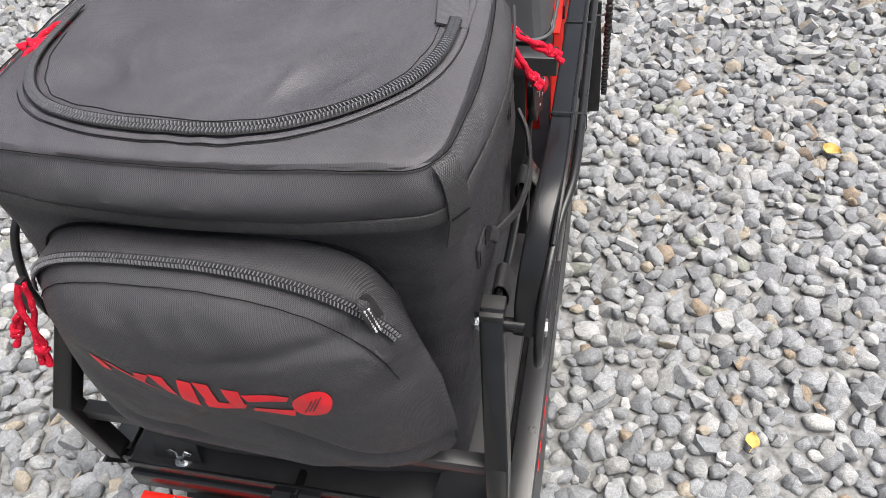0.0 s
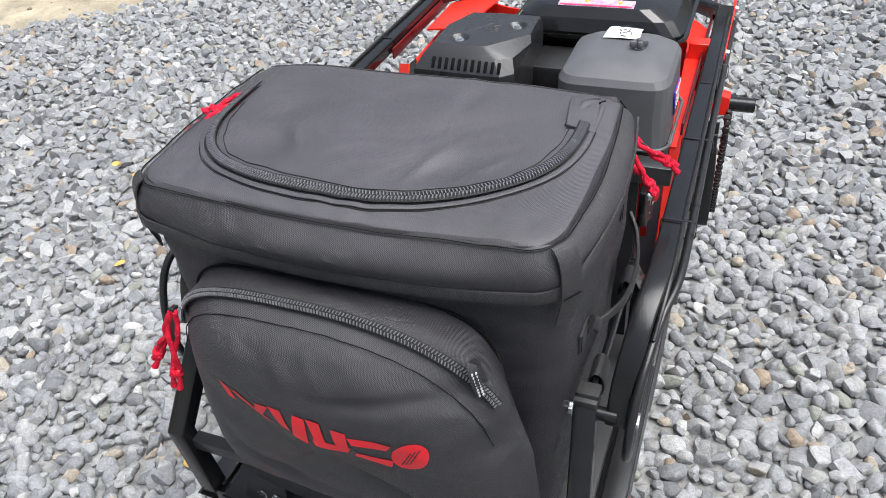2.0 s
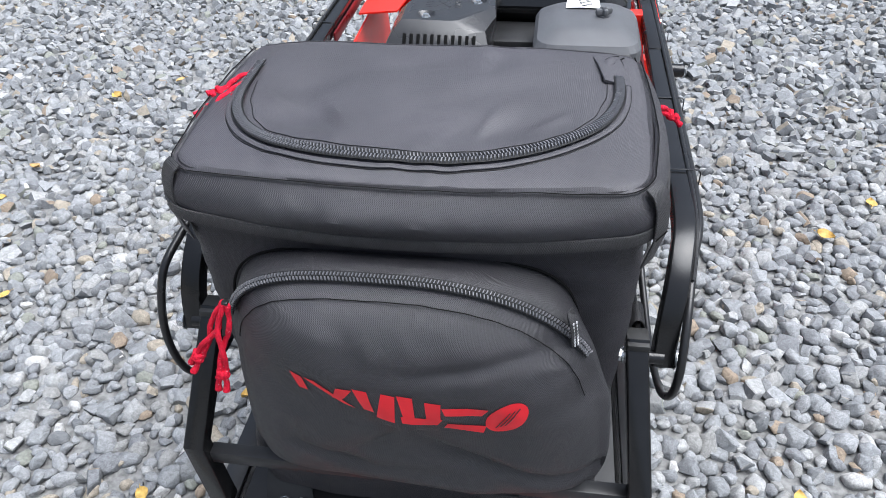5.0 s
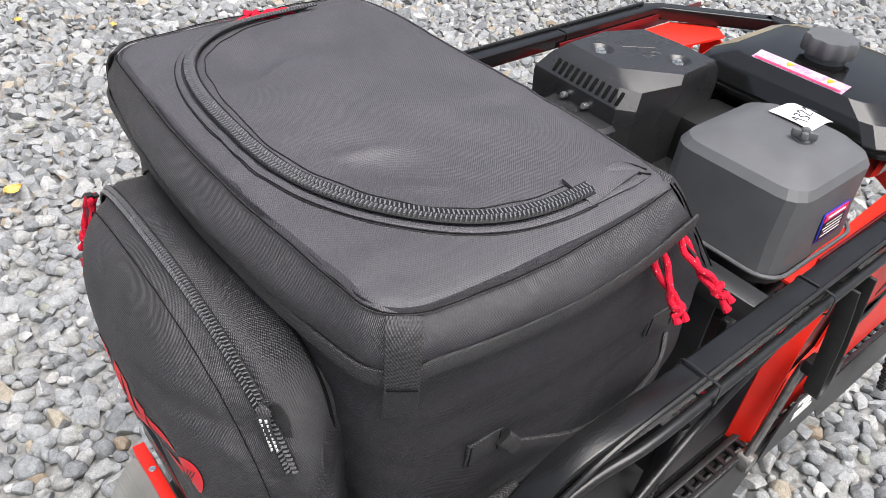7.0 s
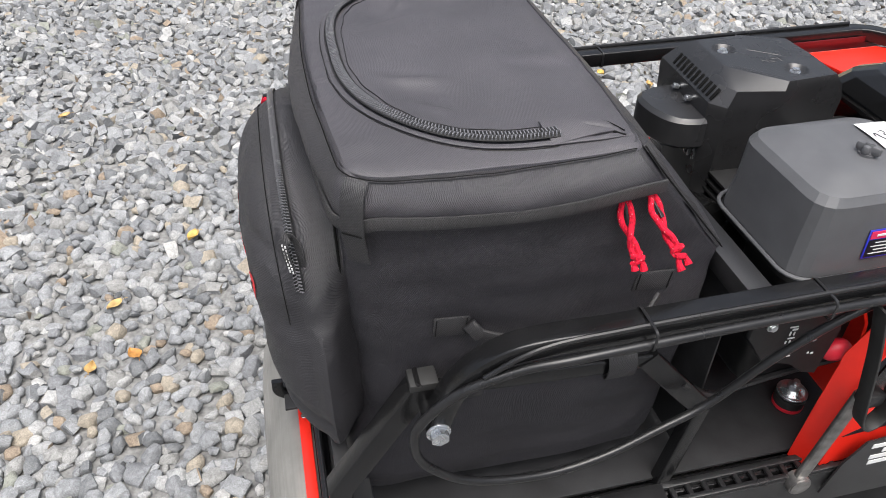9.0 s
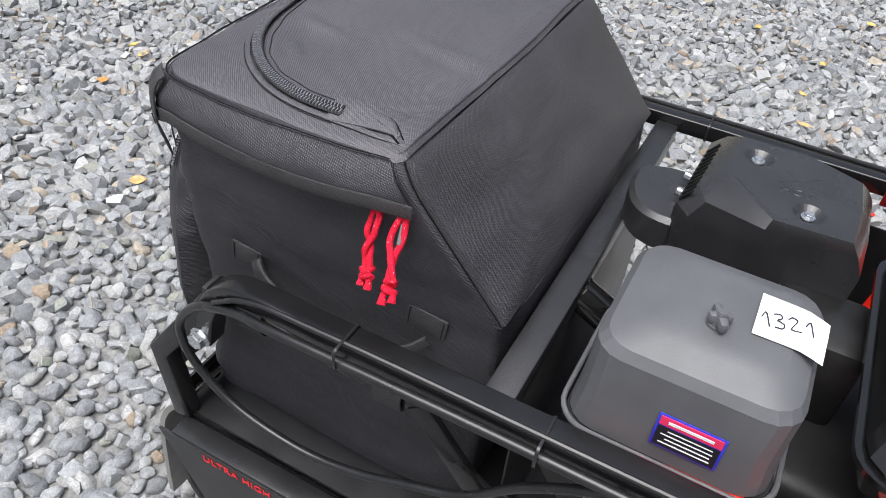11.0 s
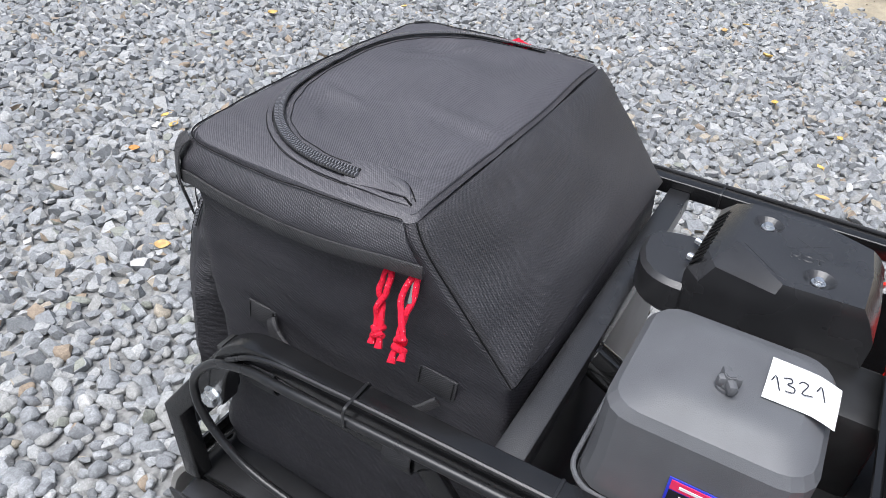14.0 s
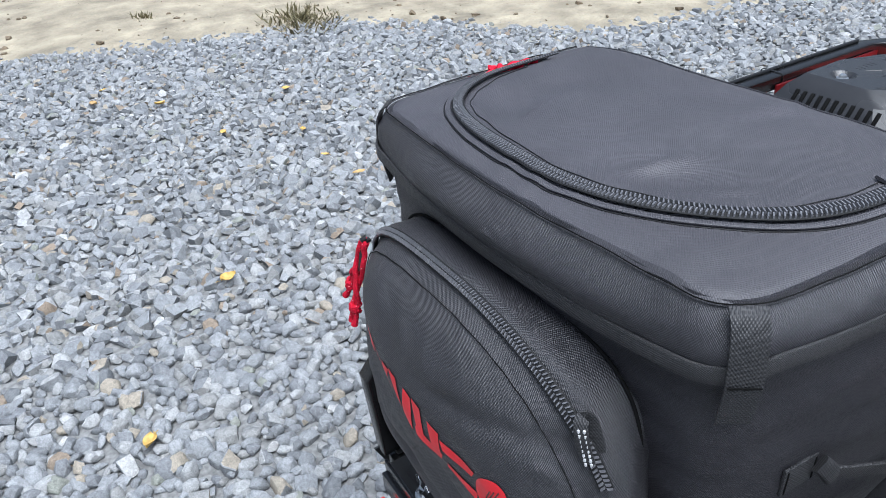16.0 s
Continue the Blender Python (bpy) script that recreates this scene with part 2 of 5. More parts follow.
def stone_material():
    m = material("crushed_granite", (0.3, 0.3, 0.3), 0.8, bump=0.55, bump_scale=110, spec=0.3)
    m.node_tree.nodes["Bump"].inputs["Distance"].default_value = 0.003
    nt = m.node_tree
    b = nt.nodes["Principled BSDF"]
    geo = nt.nodes.new("ShaderNodeNewGeometry")
    ramp = nt.nodes.new("ShaderNodeValToRGB")
    stops = [(0.0, (0.176, 0.183, 0.189)), (0.07, (0.220, 0.227, 0.236)), (0.20, (0.251, 0.260, 0.268)), (0.36, (0.277, 0.286, 0.292)), (0.50, (0.295, 0.295, 0.286)),
             (0.62, (0.317, 0.326, 0.333)), (0.76, (0.352, 0.356, 0.352)), (0.87, (0.396, 0.398, 0.392)), (0.92, (0.352, 0.312, 0.251)), (0.95, (0.290, 0.233, 0.176)), (0.97, (0.264, 0.273, 0.238)), (0.985, (0.475, 0.471, 0.458))]
    ramp.color_ramp.interpolation = "CONSTANT"
    els = ramp.color_ramp.elements
    while len(els) < len(stops):
        els.new(0.5)
    for e, (p, c) in zip(els, stops):
        e.position, e.color = p, (*c, 1)
    nt.links.new(geo.outputs["Random Per Island"], ramp.inputs["Fac"])
    tc = nt.nodes.new("ShaderNodeTexCoord")
    speck = nt.nodes.new("ShaderNodeTexNoise")
    speck.inputs["Scale"].default_value, speck.inputs["Detail"].default_value, speck.inputs["Roughness"].default_value = 420.0, 4.0, 0.8
    nt.links.new(tc.outputs["Object"], speck.inputs["Vector"])
    mr = nt.nodes.new("ShaderNodeMapRange")
    mr.inputs["From Min"].default_value, mr.inputs["From Max"].default_value = 0.3, 0.7
    mr.inputs["To Min"].default_value, mr.inputs["To Max"].default_value = 0.52, 1.30
    nt.links.new(speck.outputs["Fac"], mr.inputs["Value"])
    mix = nt.nodes.new("ShaderNodeVectorMath")
    mix.operation = "MULTIPLY"
    vein = nt.nodes.new("ShaderNodeTexNoise")
    vein.inputs["Scale"].default_value, vein.inputs["Detail"].default_value, vein.inputs["Distortion"].default_value = 75.0, 4.0, 1.2
    nt.links.new(tc.outputs["Object"], vein.inputs["Vector"])
    vr = nt.nodes.new("ShaderNodeMapRange")
    vr.inputs["From Min"].default_value, vr.inputs["From Max"].default_value = 0.3, 0.7
    vr.inputs["To Min"].default_value, vr.inputs["To Max"].default_value = 0.76, 1.22
    nt.links.new(vein.outputs["Fac"], vr.inputs["Value"])
    marbled = nt.nodes.new("ShaderNodeMath")
    marbled.operation = "MULTIPLY"
    nt.links.new(mr.outputs["Result"], marbled.inputs[0])
    nt.links.new(vr.outputs["Result"], marbled.inputs[1])
    nt.links.new(ramp.outputs["Color"], mix.inputs[0])
    nt.links.new(marbled.outputs[0], mix.inputs[1])
    nt.links.new(mix.outputs[0], b.inputs["Base Color"])
    return m


M_STONE = stone_material()
M_SAND = material("pale_sand", (0.33, 0.285, 0.205), 0.9, vary=0.35, scale=4, bump=0.9, bump_scale=13)
M_SAND.node_tree.nodes["Bump"].inputs["Distance"].default_value = 0.05
M_CLOD = material("dry_earth", (0.17, 0.13, 0.085), 0.95, vary=0.4, scale=60, bump=0.6, bump_scale=200)
M_GRIT = material("grey_grit", (0.20, 0.20, 0.195), 0.9, vary=0.4, scale=70, bump=0.8, bump_scale=120)
M_LEAF = material("yellow_birch_leaf", (0.56, 0.37, 0.10), 0.6, vary=0.3, scale=70, bump=0.3, bump_scale=200)
M_LEAFT = material("tan_leaf", (0.50, 0.33, 0.13), 0.6, vary=0.3, scale=70, bump=0.3, bump_scale=200)
M_LEAFB = material("brown_leaf", (0.42, 0.20, 0.05), 0.6, vary=0.3, scale=70, bump=0.3, bump_scale=200)
M_WEED = material("weed_leaf", (0.13, 0.11, 0.05), 0.6, vary=0.3, scale=70)


# ---- building helpers ----
def thing(name, at=(0, 0, 0)):
    ob = new(name)
    ob.empty_display_size = 0.05
    ob.location = at
    return ob


def part(name, bm, mat, parent=None, label="", smooth=True, crisp=38):
    """Links a bmesh as one mesh object; its coordinates are world coordinates."""
    me = bpy.data.meshes.new(name)
    bmesh.ops.recalc_face_normals(bm, faces=bm.faces[:])
    bm.to_mesh(me)
    bm.free()
    for mt in mat if isinstance(mat, (list, tuple)) else [mat]:
        me.materials.append(mt)
    if smooth:
        me.polygons.foreach_set("use_smooth", [True] * len(me.polygons))
        me.set_sharp_from_angle(angle=radians(crisp))
    ob = new(name, me)
    if parent:
        ob.parent = parent
        root = parent
        off = Vector((0, 0, 0))
        while root:
            off += root.location
            root = root.parent
        ob.location = -off
    if label:
        ob["label"] = label
    return ob


def bm_box(c, s, bevel=0.0, seg=2, bm=None, m=None):
    """A box at centre c with sizes s, its edges rounded by bevel."""
    tmp = bmesh.new()
    bmesh.ops.create_cube(tmp, size=1.0)
    bmesh.ops.scale(tmp, vec=s, verts=tmp.verts)
    if bevel:
        bmesh.ops.bevel(tmp, geom=tmp.edges[:], offset=bevel, segments=seg, affect="EDGES", profile=0.5)
    if m is not None:
        bmesh.ops.transform(tmp, matrix=m, verts=tmp.verts)
    bmesh.ops.translate(tmp, vec=c, verts=tmp.verts)
    return merge(bm, tmp)


def merge(bm, tmp):
    if bm is None:
        return tmp
    me = bpy.data.meshes.new("tmp")
    tmp.to_mesh(me)
    tmp.free()
    bm.from_mesh(me)
    bpy.data.meshes.remove(me)
    return bm


def bm_cyl(a, b, r, seg=24, r2=None, bevel=0.0, bm=None):
    a, b = Vector(a), Vector(b)
    tmp = bmesh.new()
    bmesh.ops.create_cone(tmp, cap_ends=True, segments=seg, radius1=r, radius2=r if r2 is None else r2, depth=(b - a).length)
    if bevel:
        es = [e for e in tmp.edges if len(e.link_faces) == 2 and any(len(f.verts) > 4 for f in e.link_faces)]
        bmesh.ops.bevel(tmp, geom=es, offset=bevel, segments=2, affect="EDGES")
    q = (b - a).to_track_quat("Z", "Y").to_matrix().to_4x4()
    bmesh.ops.transform(tmp, matrix=Matrix.Translation((a + b) / 2) @ q, verts=tmp.verts)
    return merge(bm, tmp)


def spline(pts, n=8, closed=False):
    """Catmull-Rom through pts."""
    p = [Vector(q) for q in pts]
    out = []
    cnt = len(p) if closed else len(p) - 1
    for i in range(cnt):
        a = p[i - 1] if closed or i else p[0] * 2 - p[1]
        b, c = p[i], p[(i + 1) % len(p)]
        d = p[(i + 2) % len(p)] if closed or i + 2 < len(p) else c * 2 - b
        for k in range(n):
            t = k / n
            out.append(0.5 * (2 * b + (c - a) * t + (2 * a - 5 * b + 4 * c - d) * t * t + (3 * b - a - 3 * c + d) * t ** 3))
    if not closed:
        out.append(p[-1])
    return out


def circle(r, n=10):
    return [(r * math.cos(2 * math.pi * k / n), r * math.sin(2 * math.pi * k / n)) for k in range(n)]


def rrect(w, h, r, n=3):
    out = []
    for cx, cy, a0 in ((w / 2 - r, h / 2 - r, 0), (r - w / 2, h / 2 - r, 90), (r - w / 2, r - h / 2, 180), (w / 2 - r, r - h / 2, 270)):
        for k in range(n + 1):
            a = radians(a0 + 90 * k / n)
            out.append((cx + r * math.cos(a), cy + r * math.sin(a)))
    return out


def sweep(path, prof, up=None, closed=False, bm=None, caps=True):
    """A profile carried along a path. up: a fixed direction for the profile's second axis, else a frame that turns least."""
    bm = bm or bmesh.new()
    p = [Vector(q) for q in path]
    rings, last = [], None
    for i, q in enumerate(p):
        if closed:
            t = (p[(i + 1) % len(p)] - p[i - 1]).normalized()
        else:
            t = (p[min(i + 1, len(p) - 1)] - p[max(i - 1, 0)]).normalized()
        if up is not None:
            u = up[i] if isinstance(up, list) else Vector(up)
            u = (u - t * u.dot(t)).normalized()
        else:
            if last is None:
                u = t.orthogonal().normalized()
            else:
                u = (last - t * last.dot(t)).normalized()
            last = u
        s = t.cross(u)
        rings.append([bm.verts.new(q + s * a + u * b) for a, b in prof])
    n = len(prof)
    for i in range(len(rings) if closed else len(rings) - 1):
        a, b = rings[i], rings[(i + 1) % len(rings)]
        for k in range(n):
            bm.faces.new((a[k], a[(k + 1) % n], b[(k + 1) % n], b[k]))
    if caps and not closed:
        bm.faces.new(rings[0][::-1])
        bm.faces.new(rings[-1])
    return bm


def loft(rings, bm=None, cap0=True, cap1=True):
    """Closed rings of equal count joined by faces."""
    bm = bm or bmesh.new()
    vs = [[bm.verts.new(q) for q in r] for r in rings]
    n = len(vs[0])
    for a, b in zip(vs, vs[1:]):
        for k in range(n):
            bm.faces.new((a[k], a[(k + 1) % n], b[(k + 1) % n], b[k]))
    if cap0:
        bm.faces.new(vs[0][::-1])
    if cap1:
        bm.faces.new(vs[-1])
    return bm


def prism(outline, a, b, bevel=0.0, bm=None):
    """outline: 3D points of a flat polygon; extruded by the vector from a to b."""
    tmp = bmesh.new()
    d = Vector(b) - Vector(a)
    lo = [tmp.verts.new(Vector(q)) for q in outline]
    f = tmp.faces.new(lo)
    ext = bmesh.ops.extrude_face_region(tmp, geom=[f])
    bmesh.ops.translate(tmp, vec=d, verts=[v for v in ext["geom"] if isinstance(v, bmesh.types.BMVert)])
    if bevel:
        bmesh.ops.bevel(tmp, geom=tmp.edges[:], offset=bevel, segments=1, affect="EDGES")
    return merge(bm, tmp)


def hexbolt(c, axis, r=0.0095, h=0.007, washer=0.012, shank=0.0, bm=None):
    """A hexagon head with a washer; axis points outwards."""
    c, ax = Vector(c), Vector(axis).normalized()
    bm = bm_cyl(c, c + ax * 0.002, washer, 24, bevel=0.0004, bm=bm)
    bm = bm_cyl(c + ax * 0.002, c + ax * (0.002 + h), r, 6, bevel=0.0008, bm=bm)
    if shank:
        bm = bm_cyl(c - ax * shank, c, r * 0.55, 16, bm=bm)
    return bm


def thicken(bm, t):
    """Gives an open sheet a thickness."""
    bmesh.ops.recalc_face_normals(bm, faces=bm.faces[:])
    bm.normal_update()
    bmesh.ops.solidify(bm, geom=bm.faces[:], thickness=t)


def smooth01(x):
    x = max(0.0, min(1.0, x))
    return x * x * (3 - 2 * x)


def nz(x, y, z, s, seed=0.0):
    return noise.noise(Vector((x * s + seed, y * s - seed, z * s + 2 * seed)))


# ---- ground ----
def border(x, y):
    """Metres past the gravel's edge, towards the sand."""
    edge = float(np.interp(y, (-6, -2, -0.4, 0.3, 1.0, 1.7, 2.2, 2.5, 2.8, 3.7, 6), (-8.0, -6.1, -5.35, -4.98, -4.8, -4.5, -3.9, -3.4, -3.0, -2.75, -2.3)))
    return (edge - x) * 0.8 + 0.12 * nz(x, y, 0, 1.3, 3.0)


def ground_sheet():
    bm = bmesh.new()
    xs = [-400, -120, -40, -16, -9] + [-7 + 0.25 * k for k in range(45)] + [6, 9, 16, 40, 120, 400]
    ys = [-400, -120, -40, -16, -9, -6] + [-4 + 0.25 * k for k in range(49)] + [10, 16, 40, 120, 400]
    g = []
    for y in ys:
        row = []
        for x in xs:
            b = border(x, y)
            z = -0.006 + smooth01(b / 0.5 + 0.4) * 0.026 + (0.02 * nz(x, y, 0, 1.1) if b > 0 else 0)
            z += 0.05 * smooth01((b - 0.3) / 1.5) * (0.6 + nz(x, y, 0, 0.7, 5))
            row.append(bm.verts.new((x, y, z)))
        g.append(row)
    for a, b in zip(g, g[1:]):
        for k in range(len(a) - 1):
            f = bm.faces.new((a[k], a[k + 1], b[k + 1], b[k]))
            c = f.calc_center_median()
            f.material_index = 0 if border(c.x, c.y) > -0.1 else 1
    return part("ground", bm, [M_SAND, M_GRIT])


tagged(ground_sheet(), "pale sand and grey grit under the gravel", "ground", kind="structure")


def stone_shapes(count, rng, cuts, round_off):
    """Crushed stones: a block broken off by random planes, its edges worn."""
    shapes = []
    for _ in range(count):
        bm = bmesh.new()
        if rng.random() < 0.35:
            bmesh.ops.create_cube(bm, size=1.6)
        else:
            bmesh.ops.create_icosphere(bm, subdivisions=1, radius=1.06)
        for v in bm.verts:
            v.co *= rng.uniform(0.9, 1.08)
        for _ in range(cuts):
            n = Vector((rng.gauss(0, 1), rng.gauss(0, 1), rng.gauss(0, 1))).normalized()
            d = rng.uniform(0.58, 0.90)
            geo = bm.verts[:] + bm.edges[:] + bm.faces[:]
            got = bmesh.ops.bisect_plane(bm, geom=geo, plane_co=n * d, plane_no=n, clear_outer=True)
            rim = [e for e in got["geom_cut"] if isinstance(e, bmesh.types.BMEdge)]
            if len(rim) > 2:
                bmesh.ops.contextual_create(bm, geom=rim)
        bmesh.ops.remove_doubles(bm, verts=bm.verts[:], dist=0.13 if round_off else 0.24)
        corners = [v.co.copy() for v in bm.verts]
        bm.free()
        bm = bmesh.new()
        for c in corners:
            bm.verts.new(c)
        hull = bmesh.ops.convex_hull(bm, input=bm.verts[:])
        junk = {g for k in ("geom_interior", "geom_unused") for g in hull[k] if isinstance(g, bmesh.types.BMVert)}
        bmesh.ops.delete(bm, geom=list(junk), context="VERTS")
        bmesh.ops.dissolve_limit(bm, angle_limit=radians(12), verts=bm.verts[:], edges=bm.edges[:])
        if round_off:
            bmesh.ops.bevel(bm, geom=bm.edges[:], offset=rng.uniform(0.06, 0.11), segments=1, affect="EDGES", clamp_overlap=True)
        bmesh.ops.triangulate(bm, faces=bm.faces[:])
        bmesh.ops.recalc_face_normals(bm, faces=bm.faces[:])
        flat, wide = rng.uniform(0.45, 0.78), rng.uniform(0.58, 0.88)
        bm.verts.index_update()
        shapes.append((np.array([(v.co.x, v.co.y * wide, v.co.z * flat) for v in bm.verts]), np.array([[v.index for v in f.verts] for f in bm.faces])))
        bm.free()
    return shapes


def gravel():
    rng = random.Random(7)
    kinds = (stone_shapes(80, rng, 6, True), stone_shapes(60, rng, 7, False))
    vs, fs, base = [], [], 0

    def put(x, y, z, size, shapes):
        nonlocal base
        v, f = shapes[rng.randrange(len(shapes))]
        e = Euler((rng.gauss(0, 0.45), rng.gauss(0, 0.45), rng.uniform(0, 6.283))).to_matrix()
        vs.append(v * size @ np.array(e).T + (x, y, z))
        fs.append(f + base)
        base += len(v)

    def field(x0, x1, y0, y1, step, smin, smax, inside, shapes):
        for j in range(int((y1 - y0) / step)):
            for i in range(int((x1 - x0) / step)):
                x = x0 + (i + 0.5 * (j % 2) + rng.uniform(-0.45, 0.45)) * step
                y = y0 + (j + rng.uniform(-0.45, 0.45)) * step
                if not inside(x, y):
                    continue
                b = border(x, y)
                if b > -0.02 and rng.random() < min(1, 0.35 + b * 4):
                    continue
                s = smin + (smax - smin) * rng.random() ** 1.7
                put(x, y, rng.uniform(-0.008, 0.005) + s * 0.1, s, shapes)

    near = lambda x, y: -1.5 < x < 1.35 and -0.9 < y < 1.7  # noqa: E731
    field(-1.5, 1.35, -0.9, 1.7, 0.0325, 0.0175, 0.038, near, kinds[0])
    field(-6.2, 2.4, -4.2, 5.2, 0.0385, 0.0200, 0.042, lambda x, y: not near(x, y), kinds[1])
    v, f = np.concatenate(vs), np.concatenate(fs)
    me = bpy.data.meshes.new("gravel")
    me.vertices.add(len(v))
    me.vertices.foreach_set("co", v.ravel())
    me.loops.add(f.size)
    me.loops.foreach_set("vertex_index", f.ravel())
    me.polygons.add(len(f))
    me.polygons.foreach_set("loop_start", np.arange(0, f.size, 3))
    me.update(calc_edges=True)
    me.polygons.foreach_set("use_smooth", np.ones(len(f), dtype=bool))
    me.set_sharp_from_angle(angle=radians(33))
    me.materials.append(M_STONE)
    return tagged(new("gravel", me), "loose grey crushed granite with a few brown stones", "gravel", kind="stuff")


gravel()


def leaf(x, y, turn, size, mat, lab, curl=0.25):
    bm = bmesh.new()
    rows = []
    rng = random.Random(int(abs(x * 131 + y * 71) * 100))
    for i in range(9):
        u = i / 8
        w = size * 0.42 * math.sin(math.pi * min(1, u * 0.97 + 0.03)) ** 0.8 * (1.15 - 0.5 * u)
        rows.append([bm.verts.new((size * (u - 0.5), w * k, curl * size * (abs(k) ** 1.5 * 0.6 + (u - 0.5) ** 2) + rng.uniform(0, 0.03) * size)) for k in (-1, -0.5, 0, 0.5, 1)])
    for a, b in zip(rows, rows[1:]):
        for k in range(4):
            bm.faces.new((a[k], a[k + 1], b[k + 1], b[k]))
    thicken(bm, 0.0006)
    bm = sweep([(-size * 0.5, 0, curl * size * 0.25), (-size * 0.62, 0.003, 0.006), (-size * 0.8, 0.006, 0.004)], circle(0.0007, 6), bm=bm)
    bmesh.ops.transform(bm, matrix=Matrix.Translation((x, y, 0.024)) @ Matrix.Rotation(turn, 4, "Z") @ Matrix.Rotation(0.15, 4, "X"), verts=bm.verts)
    return tagged(part("fallen_leaf", bm, mat), lab, "leaf", group="fallen leaves")


spots = ((0.7, 0.362, 0), (1.47, 2.01, 0), (0.977, 1.29, 0), (1.16, 1.48, 0), (1.29, 1.49, 2), (-1.65, 1.97, 0), (-1.04, 1.81, 0), (-0.55, 0.5, 0),
         (-0.69, 0.201, 0), (-1.45, 2.14, 2), (-0.575, -0.594, 2), (-0.8, -0.56, 2), (-1.06, -0.362, 0), (-1.92, -0.85, 2), (-0.605, -0.495, 1), (0.003, -1.42, 0),
         (-1.1, -1.62, 0), (-0.638, -2.73, 0), (-1.14, -1.71, 0), (-0.515, -0.808, 0), (-0.5, -1.03, 2), (-3.22, -1.76, 0), (-2.95, 0.39, 0), (-2.38, 0.668, 0),
         (-3.36, 0.86, 0), (-3.6, 0.235, 0), (-2.12, 0.708, 2), (-1.67, 0.02, 0), (-1.59, -1.4, 0), (-4.1, 0.02, 0), (-2.73, 0.705, 0), (-2.39, 1.19, 0),
         (-1.83, 1.27, 0), (-0.88, -1.59, 1), (-2.99, -1.74, 0), (-1.7, 1.23, 0), (-1.39, 0.768, 0), (-1.69, 1.42, 2), (-3.88, -0.06, 2), (-2.4, -2.23, 0))
turns = random.Random(4)
for x, y, m in spots:
    leaf(x, y, turns.uniform(0, 6.28), turns.uniform(0.036, 0.056), (M_LEAF, M_LEAFB, M_LEAFT)[m], ("yellow fallen birch leaf lying on the gravel", "brown dry leaf lying on the gravel", "tan dry leaf lying on the gravel")[m], turns.uniform(0.12, 0.4))


def weed_patch(x, y, count, wide, seed):
    bm = bmesh.new()
    rng = random.Random(seed)
    for _ in range(count):
        a, r, h = rng.uniform(0, 6.28), rng.uniform(0, wide) ** 1.2, rng.uniform(0.02, 0.085)
        p = Vector((x + r * math.cos(a) * 1.6, y + r * math.sin(a), 0.0))
        d = Vector((rng.gauss(0, 0.04), rng.gauss(0, 0.04), h))
        s = Vector((rng.uniform(-1, 1), rng.uniform(-1, 1), 0)).normalized() * 0.0045
        q = [bm.verts.new(v) for v in (p - s, p + s, p + d * 0.6 + s * 1.3, p + d, p + d * 0.6 - s * 1.3)]
        bm.faces.new(q)
    thicken(bm, 0.0008)
    return tagged(part("weeds", bm, M_WEED), "low brown-green weeds where the gravel meets sand", "weeds", kind="stuff")


for x, y, count, wide, seed in ((-4.75, 1.5, 420, 0.34, 3), (-5.3, 2.1, 110, 0.16, 4), (-5.75, 0.6, 80, 0.12, 5), (-6.4, 1.9, 90, 0.2, 6)):
    weed_patch(x, y, count, wide, seed)


def clods():
    """Stones and crumbs of earth strewn over the sand, thicker in drifts."""
    rng = random.Random(12)
    shapes = stone_shapes(24, rng, 7, False)
    bm = bmesh.new()
    n = 0
    while n < 650:
        x, y = rng.uniform(-9.5, -2.6), rng.uniform(-3.0, 6.5)
        if border(x, y) < 0.05 or nz(x, y, 0, 1.6, 8.0) < rng.uniform(-0.25, 0.35):
            continue
        v, f = shapes[rng.randrange(24)]
        size = 0.007 + 0.028 * rng.random() ** 3
        e = np.array(Euler((rng.gauss(0, 0.3), rng.gauss(0, 0.3), rng.uniform(0, 6.283))).to_matrix())
        z = 0.014 + 0.05 * smooth01((border(x, y) - 0.3) / 1.5) * (0.6 + nz(x, y, 0, 0.7, 5)) + 0.02 * nz(x, y, 0, 1.1)
        vs = [bm.verts.new(p) for p in v * size @ e.T + (x, y, z + 0.006)]
        for tri in f:
            bm.faces.new([vs[i] for i in tri])
        n += 1
    return tagged(part("sand_debris", bm, M_CLOD), "brown stones and clods strewn over the sand", "debris", kind="stuff")


clods()


# ---- the bag ----
BX = -0.020  # the bag's middle
bag = thing("gear_bag", (BX, 0.2, 0.475))
tagged(bag, "black fabric gear bag with red cord zip pulls", "bag")


def lerp_table(tab, z):
    for (z0, *a), (z1, *b) in zip(tab, tab[1:]):
        if z <= z1:
            k = max(0.0, (z - z0) / (z1 - z0))
            return [p + (q - p) * k for p, q in zip(a, b)]
    return tab[-1][1:]


# height, half width, front, back
BAG = [(0.475, 0.205, 0.000, 0.385), (0.50, 0.234, -0.026, 0.400), (0.545, 0.240, -0.030, 0.408), (0.578, 0.241, -0.016, 0.412), (0.62, 0.243, 0.006, 0.416), (0.74, 0.249, 0.004, 0.424), (0.83, 0.254, -0.001, 0.427),
       (0.868, 0.256, -0.003, 0.427), (0.94, 0.257, -0.005, 0.366), (0.985, 0.258, -0.006, 0.328), (1.000, 0.257, -0.005, 0.316), (1.010, 0.254, -0.003, 0.309), (1.018, 0.250, 0.000, 0.303), (1.030, 0.246, 0.004, 0.296)]


